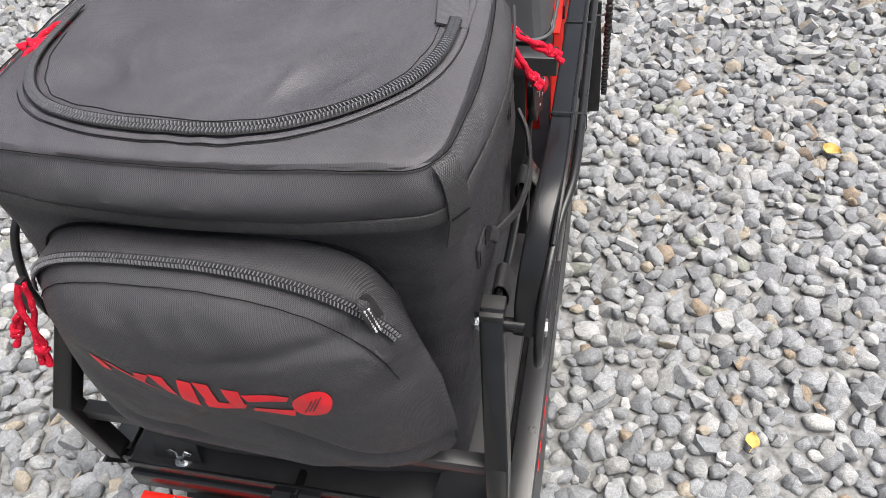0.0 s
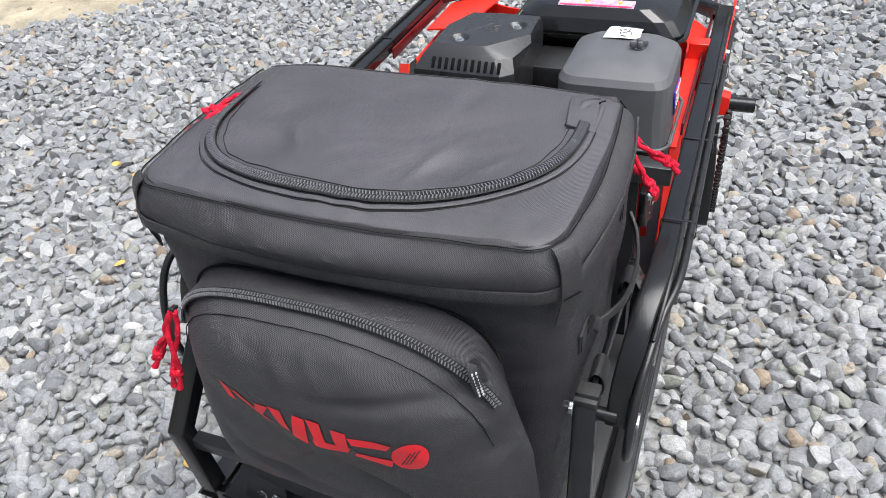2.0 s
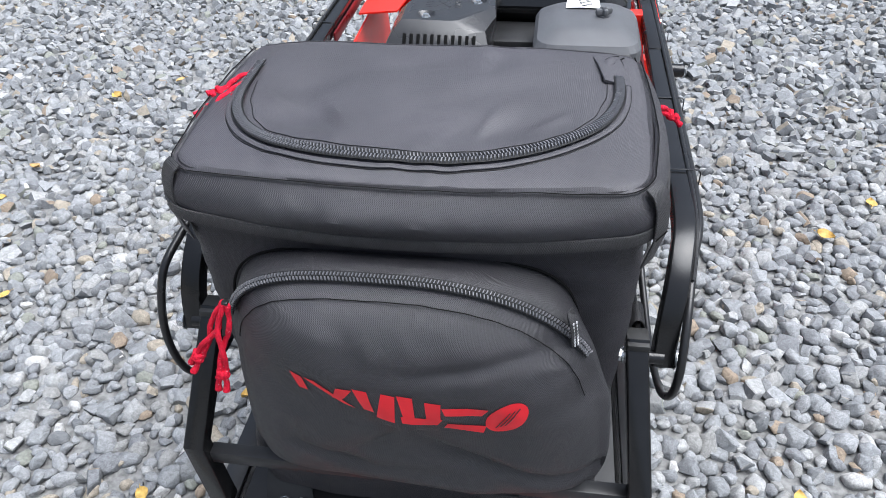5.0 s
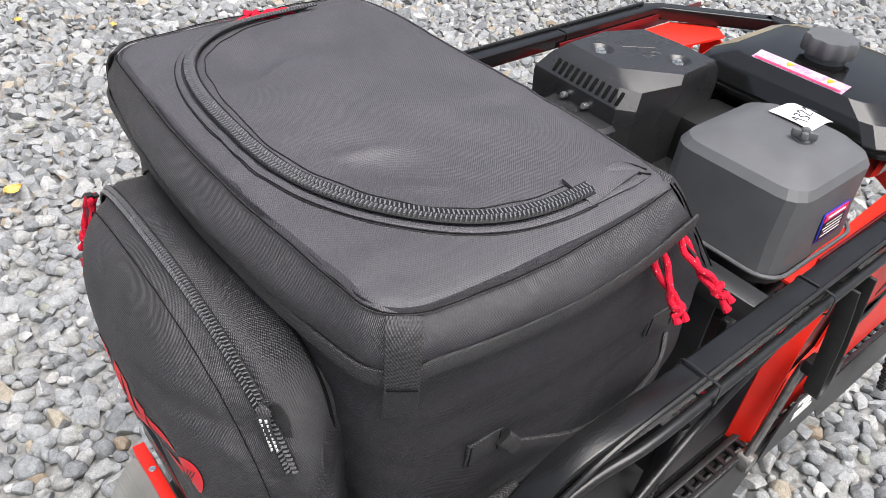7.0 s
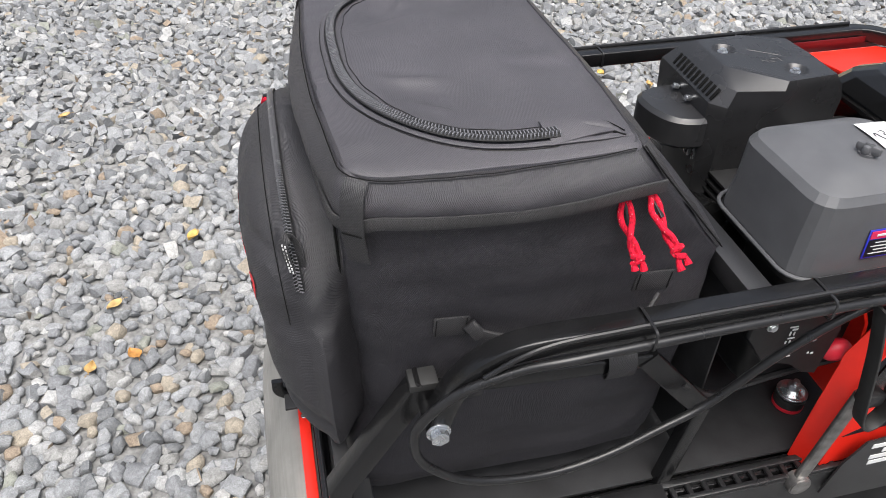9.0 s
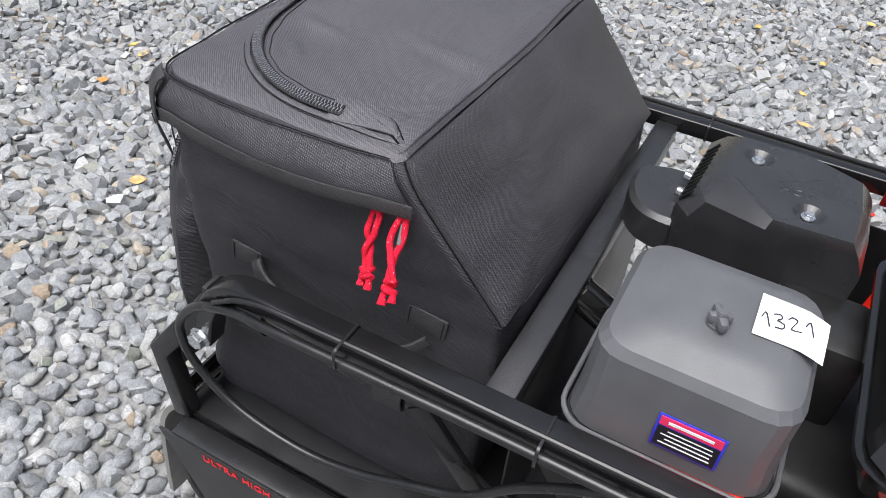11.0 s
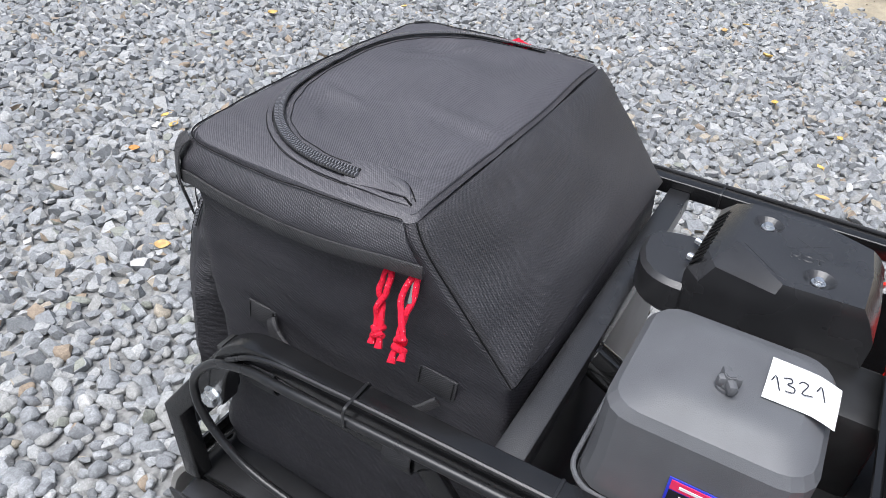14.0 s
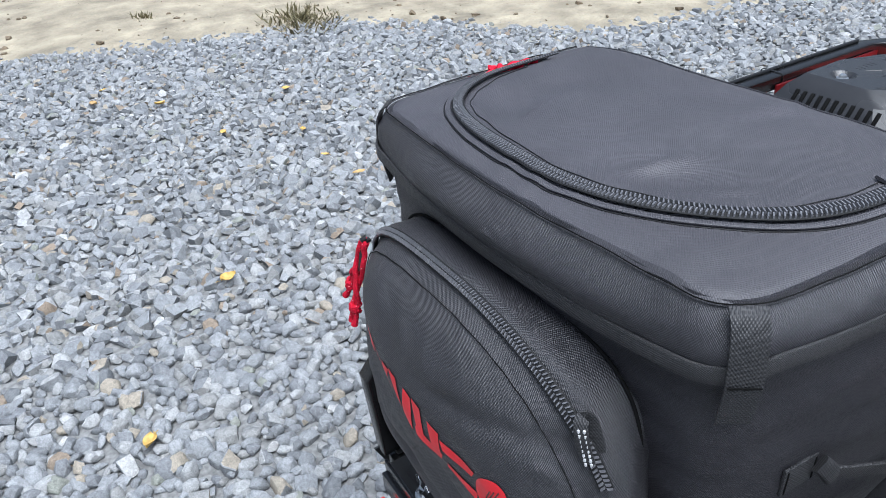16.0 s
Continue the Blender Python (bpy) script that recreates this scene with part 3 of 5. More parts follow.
def bag_ring(z, grow=0.0, rf=0.042, rb=0.012, nf=44, ns=34, nb=30, nc=9):
    """The bag's outline at height z, anticlockwise from the front's left corner, with sag and creases."""
    hw, y0, y1 = lerp_table(BAG, z)
    hw, y0, y1 = hw + grow, y0 - grow, y1 + grow * 0.3
    belly = math.exp(-((z - 0.984) / 0.022) ** 2)  # the lid's band swells between its corners
    pts = []

    def side(a, b, n, bulge, nx, ny):
        for k in range(n):
            u = k / n
            w = math.sin(math.pi * u) * bulge
            pts.append((a[0] + (b[0] - a[0]) * u + nx * w, a[1] + (b[1] - a[1]) * u + ny * w))

    def corner(cx, cy, r, a0):
        for k in range(nc):
            a = radians(a0 + 90 * k / nc)
            pts.append((cx + r * math.cos(a), cy + r * math.sin(a)))

    corner(BX - hw + rf, y0 + rf, rf, 180)
    side((BX - hw + rf, y0), (BX + hw - rf, y0), nf, 0.010 + 0.012 * belly, 0, -1)
    corner(BX + hw - rf, y0 + rf, rf, 270)
    side((BX + hw, y0 + rf), (BX + hw, y1 - rb), ns, 0.008 + 0.007 * belly, 1, 0)
    corner(BX + hw - rb, y1 - rb, rb, 0)
    side((BX + hw - rb, y1), (BX - hw + rb, y1), nb, 0.006, 0, 1)
    corner(BX - hw + rb, y1 - rb, rb, 90)
    side((BX - hw, y1 - rb), (BX - hw, y0 + rf), ns, 0.008 + 0.007 * belly, -1, 0)
    return pts


def creased(pts, z, amp=0.004):
    out = []
    n = len(pts)
    for i, (x, y) in enumerate(pts):
        ax, ay = pts[i - 1]
        bx, by = pts[(i + 1) % n]
        t = Vector((bx - ax, by - ay)).normalized()
        d = amp * (nz(x, y, z, 9, 1.0) + 0.6 * nz(x * 0.6 + z, y * 0.6, z * 1.8, 20, 4.0))
        out.append(Vector((x + t.y * d, y - t.x * d, z + 0.3 * amp * nz(x, y, z, 14, 8.0))))
    return out


def bag_body():
    zs = [0.475, 0.48, 0.49] + [0.50 + 0.0115 * k for k in range(44)] + [1.003, 1.011, 1.018]
    return loft([creased(bag_ring(z), z, 0.006 if z < 0.96 else 0.002) for z in zs])


body = part("body", bag_body(), M_FABRIC_SHADED, bag)


# the zip of the lid: a rounded arch on the top panel, squarer at its left corner
LX, LY, LW, LD = -0.018, 0.205, 0.222, 0.184


def lid_arc(a, grow=0.0):
    """a in degrees: 0 at the right end, 90 in front, 180 at the left end."""
    c, s = math.cos(radians(a)), math.sin(radians(a))
    n = 2.0 / (2.3 if c > 0 else 2.9)
    return (LX + (LW + grow) * math.copysign(abs(c) ** n, c), LY - (LD + grow) * math.copysign(abs(s) ** n, s))


def lid_inside(x, y):
    """Above 0 within the lid panel, in metres from its zip, roughly."""
    if y > LY:
        return LW - abs(x - LX)
    n = 2.3 if x > LX else 2.9
    k = (abs((x - LX) / LW) ** n + abs((LY - y) / LD) ** n) ** (1 / n)
    return (1 - k) * 0.19


def dent(x, y, cx, cy, rx, ry, turn=0.0):
    """A soft hollow of depth 1 at cx, cy."""
    c, s = math.cos(turn), math.sin(turn)
    u, v = (x - cx) * c + (y - cy) * s, (y - cy) * c - (x - cx) * s
    return math.exp(-((u / rx) ** 2 + (v / ry) ** 2))


def top_z(x, y):
    u, v = (x - BX) / 0.256, (y - 0.149) / 0.160
    across = max(0.0, 1 - abs(u) ** 5) ** 0.75
    along = max(0.0, 1 - abs(v) ** 5) ** 0.75 if v < 0 else 1 - 0.38 * min(1.0, v) ** 3
    z = 1.0165 + 0.012 * across * along + 0.002 * smooth01((v + 0.2) / 1.1)
    d = lid_inside(x, y)
    z += 0.005 * smooth01((d + 0.016) / 0.03) * smooth01((0.31 - y) / 0.03)
    z += 0.003 * nz(x, y, 0, 9, 2.0) * smooth01((0.235 - abs(x - BX)) / 0.05)
    # slack hollows inside both front corners of the lid, with the sharp folds beside them
    z -= 0.0075 * dent(x, y, 0.085, 0.092, 0.058, 0.032, 0.35)
    z -= 0.0085 * dent(x, y, -0.150, 0.100, 0.046, 0.032, -0.4)
    z -= 0.0056 * dent(x, y, -0.155, 0.175, 0.030, 0.040)
    z += 0.0048 * dent(x, y, 0.060, 0.098, 0.007, 0.030, -0.35)
    z += 0.0042 * dent(x, y, -0.110, 0.105, 0.007, 0.034, 0.5)
    z += 0.0031 * dent(x, y, 0.125, 0.105, 0.006, 0.026, -0.8)
    z += 0.0031 * dent(x, y, -0.175, 0.130, 0.006, 0.030, 1.0)
    z += 0.0030 * dent(x, y, 0.040, 0.262, 0.012, 0.045, -0.12)
    z -= 0.0026 * dent(x, y, 0.060, 0.262, 0.013, 0.045, -0.12)
    z += 0.0035 * dent(x, y, 0.02, 0.18, 0.10, 0.030, 0.5) - 0.0030 * dent(x, y, -0.06, 0.225, 0.09, 0.026, 0.35)
    # ripples of the strip between the zip and the front seam
    if d < 0:
        z += 0.0007 * math.sin(x * 95 + 3 * math.sin(x * 31)) * smooth01((0.05 - y) / 0.03)
    return z


def top_panel():
    ring = bag_ring(1.018, 0.002)
    cx, cy = BX, 0.16
    rings = []
    steps = 46
    for k in range(steps):
        s = 1 - k / steps
        row = []
        for x, y in ring:
            px, py = cx + (x - cx) * s, cy + (y - cy) * s
            row.append((px, py, top_z(px, py) - (0.004 if k == 0 else 0)))
        rings.append(row)
    return loft(rings, cap0=False)


part("top_panel", top_panel(), M_TOP_LIT, bag)


def ring_front_part(z, grow):
    """The outline from the left back corner round the front to the right back corner."""
    r = bag_ring(z, grow)
    first = 9 + 44 + 9 + 34  # where the right back corner starts
    left = 9 + 44 + 9 + 34 + 9 + 30 + 9
    return r[left:] + r[:first + 1]


def boxing():
    """The lid's side band with its hem, hanging a little proud of the body."""
    rows = []
    n = len(ring_front_part(1.0, 0))
    for k in range(9):
        u = k / 8
        row = []
        for i in range(n):
            s = i / (n - 1)
            front = max(0.0, math.sin(math.pi * (s - 0.27) / 0.46)) if 0.27 < s < 0.73 else 0.0
            zb = 0.976 - 0.024 * front ** 0.7 - 0.005 * max(0.0, math.sin(math.pi * (s - 0.74) / 0.22) if s > 0.74 else 0.0) + 0.0006 * math.sin(s * 40)
            top = 1.0165 + 0.002 * smooth01(abs(s - 0.5) * 4 - 1)
            z = top + (zb - top) * u
            g = 0.0015 + 0.006 * math.sin(math.pi * u * 0.74) + 0.001 + 0.0016 * nz(s * 9, u, 0, 1.3, 6) + 0.0022 * nz(s * 30 + 4 * u, u * 2, 0, 1.6, 3) * math.sin(math.pi * u)
            x, y = ring_front_part(z, g)[i]
            row.append((x, y, z))
        rows.append(row)
    bm = bmesh.new()
    vs = [[bm.verts.new(p) for p in r] for r in rows]
    for a, b in zip(vs, vs[1:]):
        for k in range(n - 1):
            bm.faces.new((a[k], a[k + 1], b[k + 1], b[k]))
    thicken(bm, 0.0025)
    return bm, rows


bm, box_rows = boxing()
part("lid_band", bm, M_BAND, bag)


def ribbon(path, width, thick, out, bm=None):
    """A flat strip along path; out: its facing at each point."""
    return sweep(path, rrect(thick, width, min(thick, width) * 0.4, 2), up=None, bm=bm) if out is None else sweep(path, rrect(width, thick, thick * 0.4, 2), up=out, bm=bm)


def normals_of(path):
    """Level normals to the right of a path seen from above."""
    out = []
    for i in range(len(path)):
        t = Vector(path[min(i + 1, len(path) - 1)]) - Vector(path[max(i - 1, 0)])
        out.append(Vector((t.y, -t.x, 0)).normalized())
    return out


hem = [Vector(p) + Vector((0, 0, 0.004)) for p in box_rows[-1]]
hn = normals_of(hem)
hem = [p + n * 0.0040 for p, n in zip(hem, hn)]
part("hem_binding", ribbon(hem, 0.015, 0.0030, hn), M_TAPE, bag, "ribbed black binding tape")
bm = bmesh.new()
for i in range(0, len(hem) - 1):
    for q in (0.1, 0.6):
        a, b = hem[i].lerp(hem[i + 1], q), hem[i].lerp(hem[i + 1], q + 0.3)
        up = hn[i] * 0.0016 + Vector((0, 0, 0.0055))
        sweep([a + up, b + up], circle(0.0004, 4), bm=bm)
tagged(part("hem_stitches", bm, M_WEB, bag), kind="stuff")
seam = [Vector(p) + Vector((0, 0, 0.0005)) for p in box_rows[0]]
seam = [p + n * 0.002 + Vector((0, 0, 0.0015 * nz(p.x, p.y, 0, 30))) for p, n in zip(seam, normals_of(seam))]
part("edge_piping", sweep(seam, circle(0.0010, 8)), M_BAND, bag)
part("seam_or_shade_line", sweep([p + Vector((0, 0, 0.0011)) for p in seam], circle(0.0006, 6)), M_THREAD_SHADE, bag)
ring = bag_ring(1.018)
back_edge = [Vector((BX + (x - BX) * 0.985, y - 0.004, top_z(x, y - 0.006) + 0.0005)) for x, y in ring[9 + 44 + 9 + 34 + 4:9 + 44 + 9 + 34 + 9 + 30 + 5]]
part("back_piping", sweep([p - Vector((0, 0, 0.0008)) for p in back_edge], circle(0.0014, 8)), M_FABRIC_SHADED, bag)


def back_panel():
    """The padded slanting panel at the engine's end."""
    rings = []
    for s in [1.0, 0.995, 0.985, 0.97, 0.95] + [0.92 - 0.046 * k for k in range(20)]:
        row = []
        for k in range(96):
            a = 2 * math.pi * k / 96
            c, q = math.cos(a), math.sin(a)
            m = max(abs(c), abs(q))
            u, v = c / m * s, q / m * s
            z = 0.9435 + 0.0745 * v
            hw, _, y1 = lerp_table(BAG, z)
            lift = 0.003 + 0.012 * (1 - max(abs(u), abs(v)) ** 3.2) ** 0.8 - (0.006 if s > 0.99 else 0)
            lift += 0.0025 * nz(u * 2, v * 2, 0, 1.2, 9.0)
            row.append((BX + (hw - 0.004) * u, y1 + 0.002 + lift * 0.72, z + lift * 0.69))
        rings.append(row)
    return loft(rings, cap0=False)


part("back_panel", back_panel(), M_BACK, bag, "padded slanting back panel")
for sx in (-1, 1):
    path = []
    for k in range(13):
        z = 0.869 + 0.148 * k / 12
        hw, _, y1 = lerp_table(BAG, z)
        path.append((BX + sx * (hw - 0.002), y1 + 0.001, z + 0.001))
    part("seam_piping", sweep(spline(path, 2), circle(0.0009, 8)), M_THREAD_SHADE, bag)
part("seam_piping", sweep([(BX - 0.248 + 0.496 * k / 20, 0.4285, 0.868 + 0.001 * math.sin(k)) for k in range(21)], circle(0.0010, 8)), M_THREAD_SHADE, bag)


# ---- zips ----
def zipper(path, normal, width=0.0140, teeth=0.0100, pitch=0.0019, name="zip_tape", owner=None):
    """A tape with two rows of coil teeth along path. normal: facing at each point."""
    tape = part(name, ribbon(path, width, 0.0014, normal), M_ZIPTAPE, owner)
    bm = bmesh.new()
    dist, nxt, step = 0.0, 0.0, 0
    for i in range(len(path) - 1):
        a, b = Vector(path[i]), Vector(path[i + 1])
        seg = (b - a).length
        while nxt <= dist + seg:
            k = (nxt - dist) / seg
            p = a.lerp(b, k)
            t = (b - a).normalized()
            n = normal[i]
            n = (n - t * n.dot(t)).normalized()
            s = t.cross(n)
            sg = 1 if step % 2 else -1
            c = p + n * 0.0016 + s * (0.0025 * sg)
            hx, hy, hz = t * 0.00085, s * (teeth * 0.31), n * 0.0014
            sk = t * (0.0007 * sg)
            q = [bm.verts.new(c + e * hx * o + f * (hy + sk) + g * hz * h) for g, h in ((1, 1), (-1, 1)) for e, f, o in ((-1, -1, 1), (1, -1, 1), (1, 1, 1), (-1, 1, 1))]
            for v in q[:4]:
                v.co -= (v.co - c - n * 0.0014) * 0.28
            for ids in ((0, 1, 2, 3), (7, 6, 5, 4), (0, 4, 5, 1), (1, 5, 6, 2), (2, 6, 7, 3), (3, 7, 4, 0)):
                bm.faces.new([q[j] for j in ids])
            nxt += pitch
            step += 1
        dist += seg
    tagged(part("zip_teeth", bm, M_TEETH, tape, smooth=False), kind="stuff")
    return tape


def surf_path(fn, z_fn, lift=0.002):
    pts, nor = [], []
    for x, y in fn:
        z = z_fn(x, y) + lift
        e = 0.004
        n = Vector((z_fn(x - e, y) - z_fn(x + e, y), z_fn(x, y - e) - z_fn(x, y + e), 2 * e)).normalized()
        pts.append(Vector((x, y, z)))
        nor.append(n)
    return pts, nor


pts, nor = surf_path([lid_arc(a) for a in np.linspace(-3, 183, 120)], top_z, 0.0042)
zipper(pts, nor, owner=bag)
# the flap's edge that lies along the outside of the zip, and a dark strand for the shade in the groove under it
pts, nor = surf_path([lid_arc(a, 0.0102) for a in np.linspace(-2, 182, 120)], top_z, 0.0020)
part("zip_flap", ribbon([p + Vector((0, 0, 0.0003 * nz(p.x, p.y, 0, 40))) for p in pts], 0.0060, 0.0018, nor), M_TOP_LIT, bag)
pts, _ = surf_path([lid_arc(a, 0.0136) for a in np.linspace(-2, 182, 120)], top_z, 0.0003)
part("seam_or_shade_line", sweep([p + Vector((0.001 * nz(p.x, p.y, 3, 30), 0.001 * nz(p.x, p.y, 7, 30), 0)) for p in pts], circle(0.0006, 6)), M_ZIPTAPE, bag)
fold = [lid_arc(a, -0.0135 - 0.0012 * math.sin(a * 0.13) - 0.0007 * math.sin(a * 0.41 + 1)) for a in np.linspace(-4, 176, 150)]
pts, _ = surf_path(fold, top_z, 0.0006)
part("seam_or_shade_line", sweep(pts, circle(0.0005, 6)), M_ZIPTAPE, bag)
# end patch of the lid's zip and the fold that runs on to the back corner
pts, nor = surf_path([(0.202 - 0.0007 * k, 0.206 + 0.0045 * k) for k in range(18)], top_z, 0.0018)
pts = [p - Vector((0, 0, 0.004 * (k / 17) ** 3)) for k, p in enumerate(pts)]
part("zip_end_patch", ribbon(pts, 0.034, 0.003, nor), M_TOP_LIT, bag)
upper = spline([(0.184, 0.208, 0), (0.184, 0.224, 0), (0.185, 0.246, 0), (0.191, 0.270, 0), (0.207, 0.290, 0)], 8)
pts, nor = surf_path([(p[0], p[1]) for p in upper], top_z, 0.0010)
part("seam_or_shade_line", sweep(pts, circle(0.0007, 6)), M_THREAD_SHADE, bag)
# the lid's cloth tucked under at the zip's end: a small lens of a fold, with a dark strand for the shade in its hollow
pts, nor = surf_path([(p[0] + 0.006, p[1] - 0.001) for p in upper[12:]], top_z, 0.0006)
n = len(pts) - 1
rings = []
for k, (p, q) in enumerate(zip(pts, nor)):
    w = math.sin(math.pi * (k + 0.15) / (n + 0.3))
    t = (pts[min(k + 1, n)] - pts[max(k - 1, 0)]).normalized()
    side = t.cross(q)
    rings.append([p + side * (0.0062 * w * a) + q * (0.0030 * w * b) for a, b in circle(1.0, 12)])
part("tucked_fold", loft(rings), M_TOP_LIT, bag)
part("seam_or_shade_line", sweep([r[0] + Vector((0, 0, 0.0002)) for r in rings], circle(0.0013, 6)), M_THREAD_SHADE, bag)
pts, nor = surf_path([(0.2145 - 0.004 * smooth01((k - 12) / 10), 0.206 + 0.0043 * k) for k in range(22)], top_z, 0.0020)
part("zip_flap", ribbon([p - Vector((0, 0, 0.003 * (k / 21) ** 4)) for k, p in enumerate(pts)], 0.0060, 0.0018, nor), M_TOP_LIT, bag)


# ---- pocket ----
PX, PZ, PW, PT, PB = -0.008, 0.765, 0.212, 0.176, 0.182


def pocket_out(a, s=1.0):
    """The pocket's outline in x and z; a in degrees from the right, anticlockwise as seen from the front."""
    c, q = math.cos(radians(a)), math.sin(radians(a))
    n = 2.0 / ((2.7 if c > 0 else 3.9) if q > 0 else 9.0)
    x = PW * math.copysign(abs(c) ** n, c)
    z = (PT if q > 0 else PB) * math.copysign(abs(q) ** n, q)
    if q > 0:
        z -= 0.055 * max(0.0, x) * q + 0.012 * max(0, x / PW) ** 2
    return PX + x * s, PZ + z * s


def pocket_seam(a):
    """The line where the pocket is sewn to the bag."""
    c, q = math.cos(radians(a)), math.sin(radians(a))
    n = 2.0 / (4.6 if q > 0 else 9.0)
    return -0.020 + (0.191 if c > 0 else 0.204) * math.copysign(abs(c) ** n, c), PZ + (0.163 if q > 0 else PB) * math.copysign(abs(q) ** n, q)


def pocket_base(a, w=1.0):
    """The outline blended towards the seam on the bag (w = 1)."""
    x, z = pocket_out(a)
    x = PX + (x - PX) * (1 + (0.09 if x > PX else 0.04) * smooth01((0.82 - z) / 0.1))
    sx, sz = pocket_seam(a)
    return x + (sx - x) * w, z + (sz - z) * w


def pocket_y(s, a):
    """How far the pocket stands out, along its rings."""
    if s >= 1.0:
        return -0.004
    k = s / 0.955
    low = 0.5 - 0.5 * math.sin(radians(a))
    base = 0.058 - 0.022 * low
    return -(base + (0.062 + 0.006 * low) * max(0.0, 1 - k ** 4.6) ** 0.75) if k < 1 else -base


def pocket_fold(x, z):
    """Slack folds: one across the lower right, two shorter ones by the left and under the zip."""
    f = 0.013 * math.exp(-((z - 0.668 - 0.42 * (0.15 - x)) / 0.016) ** 2) * smooth01((x + 0.02) / 0.1)
    f += 0.008 * math.exp(-((z - 0.70 + 0.5 * (x + 0.13)) / 0.012) ** 2) * smooth01((-x - 0.02) / 0.08)
    f += 0.005 * math.exp(-((z - 0.855 - 0.12 * x) / 0.010) ** 2) * smooth01((x + 0.05) / 0.08)
    f -= 0.007 * math.exp(-((z - 0.635) / 0.02) ** 2) * math.exp(-((x - 0.05) / 0.08) ** 2)
    return f


def pocket():
    rings = []
    n = 150
    angles = [360 * k / n for k in range(n)]
    for y in (0.022, 0.004, -0.010, -0.024, -0.036, -0.047):
        row = []
        for a in angles:
            x, z = pocket_base(a, smooth01((y + 0.05) / 0.056))
            low = 0.5 - 0.5 * math.sin(radians(a))
            row.append((x + 0.002 * nz(x, y * 3, z, 16, 2), y * (1 - 0.35 * low if y < 0 else 1), z + 0.003 * nz(x, y * 3, z, 13, 5)))
        rings.append(row)
    for k in range(34):
        s = 0.985 - 0.985 * (k / 33.5) ** 0.9
        row = []
        for a in angles:
            x, z = pocket_out(a, s)
            x += (x - PX) * (0.09 if x > PX else 0.04) * smooth01((0.82 - z) / 0.1)
            d = 0.005 * nz(x, 0, z, 8, 3) + 0.0035 * nz(x + z, 0, z * 0.5, 20, 7)
            fold = pocket_fold(x, z)
            row.append((x, pocket_y(min(s, 0.999), a) + d * smooth01((1 - s) * 5) + fold, z))
        rings.append(row)
    return loft(rings, cap0=False)


pock = part("front_pocket", pocket(), M_POCKET, bag, "bulging front pocket with an arched zip")


def pocket_line(a0, a1, s, n, lift=0.0):
    pts, nor = [], []
    for a in np.linspace(a0, a1, n):
        x, z = pocket_out(a, s)
        x += (x - PX) * (0.09 if x > PX else 0.04) * smooth01((0.82 - z) / 0.1)
        y = pocket_y(s, a) - lift
        r = Vector((x - PX, 0, (z - PZ) * 1.3)).normalized()
        pts.append(Vector((x, y, z)))
        nor.append((Vector((0, -1, 0)) + r * 1.3).normalized())
    return pts, nor


pts, nor = pocket_line(158, 28, 0.972, 110, 0.002)
pts = [p + n * 0.0032 for p, n in zip(pts, nor)]
zipper(pts, nor, 0.0120, 0.0080, owner=bag)
pts, nor = pocket_line(163, 12, 0.905, 110, 0.0012)
part("seam_or_shade_line", sweep([p + Vector((0, -0.002, 0.0018 * nz(p.x, 0, p.z, 50))) for p in pts], circle(0.0006, 6)), M_THREAD_SHADE, pock)
for name, w, y, g, r in (("pocket_seam", 1.0, -0.010, 1.015, 0.0016), ("gusset_stitch", 0.75, -0.018, 1.004, 0.0007), ("gusset_stitch", 0.5, -0.026, 1.004, 0.0007)):
    pts = []
    for a in np.linspace(200, -62, 130):
        if name == "gusset_stitch" and a > 22:
            continue
        x, z = pocket_base(a, w)
        pts.append(Vector((PX + (x - PX) * g, y, PZ + (z - PZ) * g)))
    part(name, sweep(pts, circle(r, 6)), M_THREAD_SHADE, bag)


pocket_hull = BVHTree.FromPolygons([v.co[:] for v in pock.data.vertices], [p.vertices[:] for p in pock.data.polygons])


def on_pocket(x, z, lift=0.0009):
    """The pocket's front surface at x, z."""
    hit = pocket_hull.ray_cast(Vector((x, -0.5, z)), Vector((0, 1, 0)))[0]
    return hit - Vector((0, lift, 0))


def printed(poly, name, n=10):
    """A flat printed patch that follows the pocket; poly: its corners in x and z."""
    bm = bmesh.new()
    mid = sum((Vector((*p, 0)) for p in poly), Vector()) / 4
    q = [mid + (Vector((*p, 0)) - mid) * 1.12 for p in poly]
    rows = []
    for i in range(n + 1):
        a, b = q[0].lerp(q[3], i / n), q[1].lerp(q[2], i / n)
        rows.append([bm.verts.new(on_pocket(*a.lerp(b, k / n).to_2d())) for k in range(n + 1)])
    for a, b in zip(rows, rows[1:]):
        for k in range(n):
            bm.faces.new((a[k], a[k + 1], b[k + 1], b[k]))
    return part(name, bm, M_PRINT, pock, "red printed mark")


def print_disc(cx, cz, rx, rz, name):
    bm = bmesh.new()
    rows = [[bm.verts.new(on_pocket(cx + rx * s * math.cos(a) + 0.35 * rz * s * math.sin(a), cz + rz * s * math.sin(a))) for a in np.linspace(0, 2 * math.pi, 32, endpoint=False)] for s in (1, 0.85, 0.7, 0.55, 0.4, 0.2, 0.02)]
    for a, b in zip(rows, rows[1:]):
        for k in range(32):
            bm.faces.new((a[k], a[(k + 1) % 32], b[(k + 1) % 32], b[k]))
    bm.faces.new(rows[-1])
    return part(name, bm, M_PRINT, pock, "red printed oval with scratches")


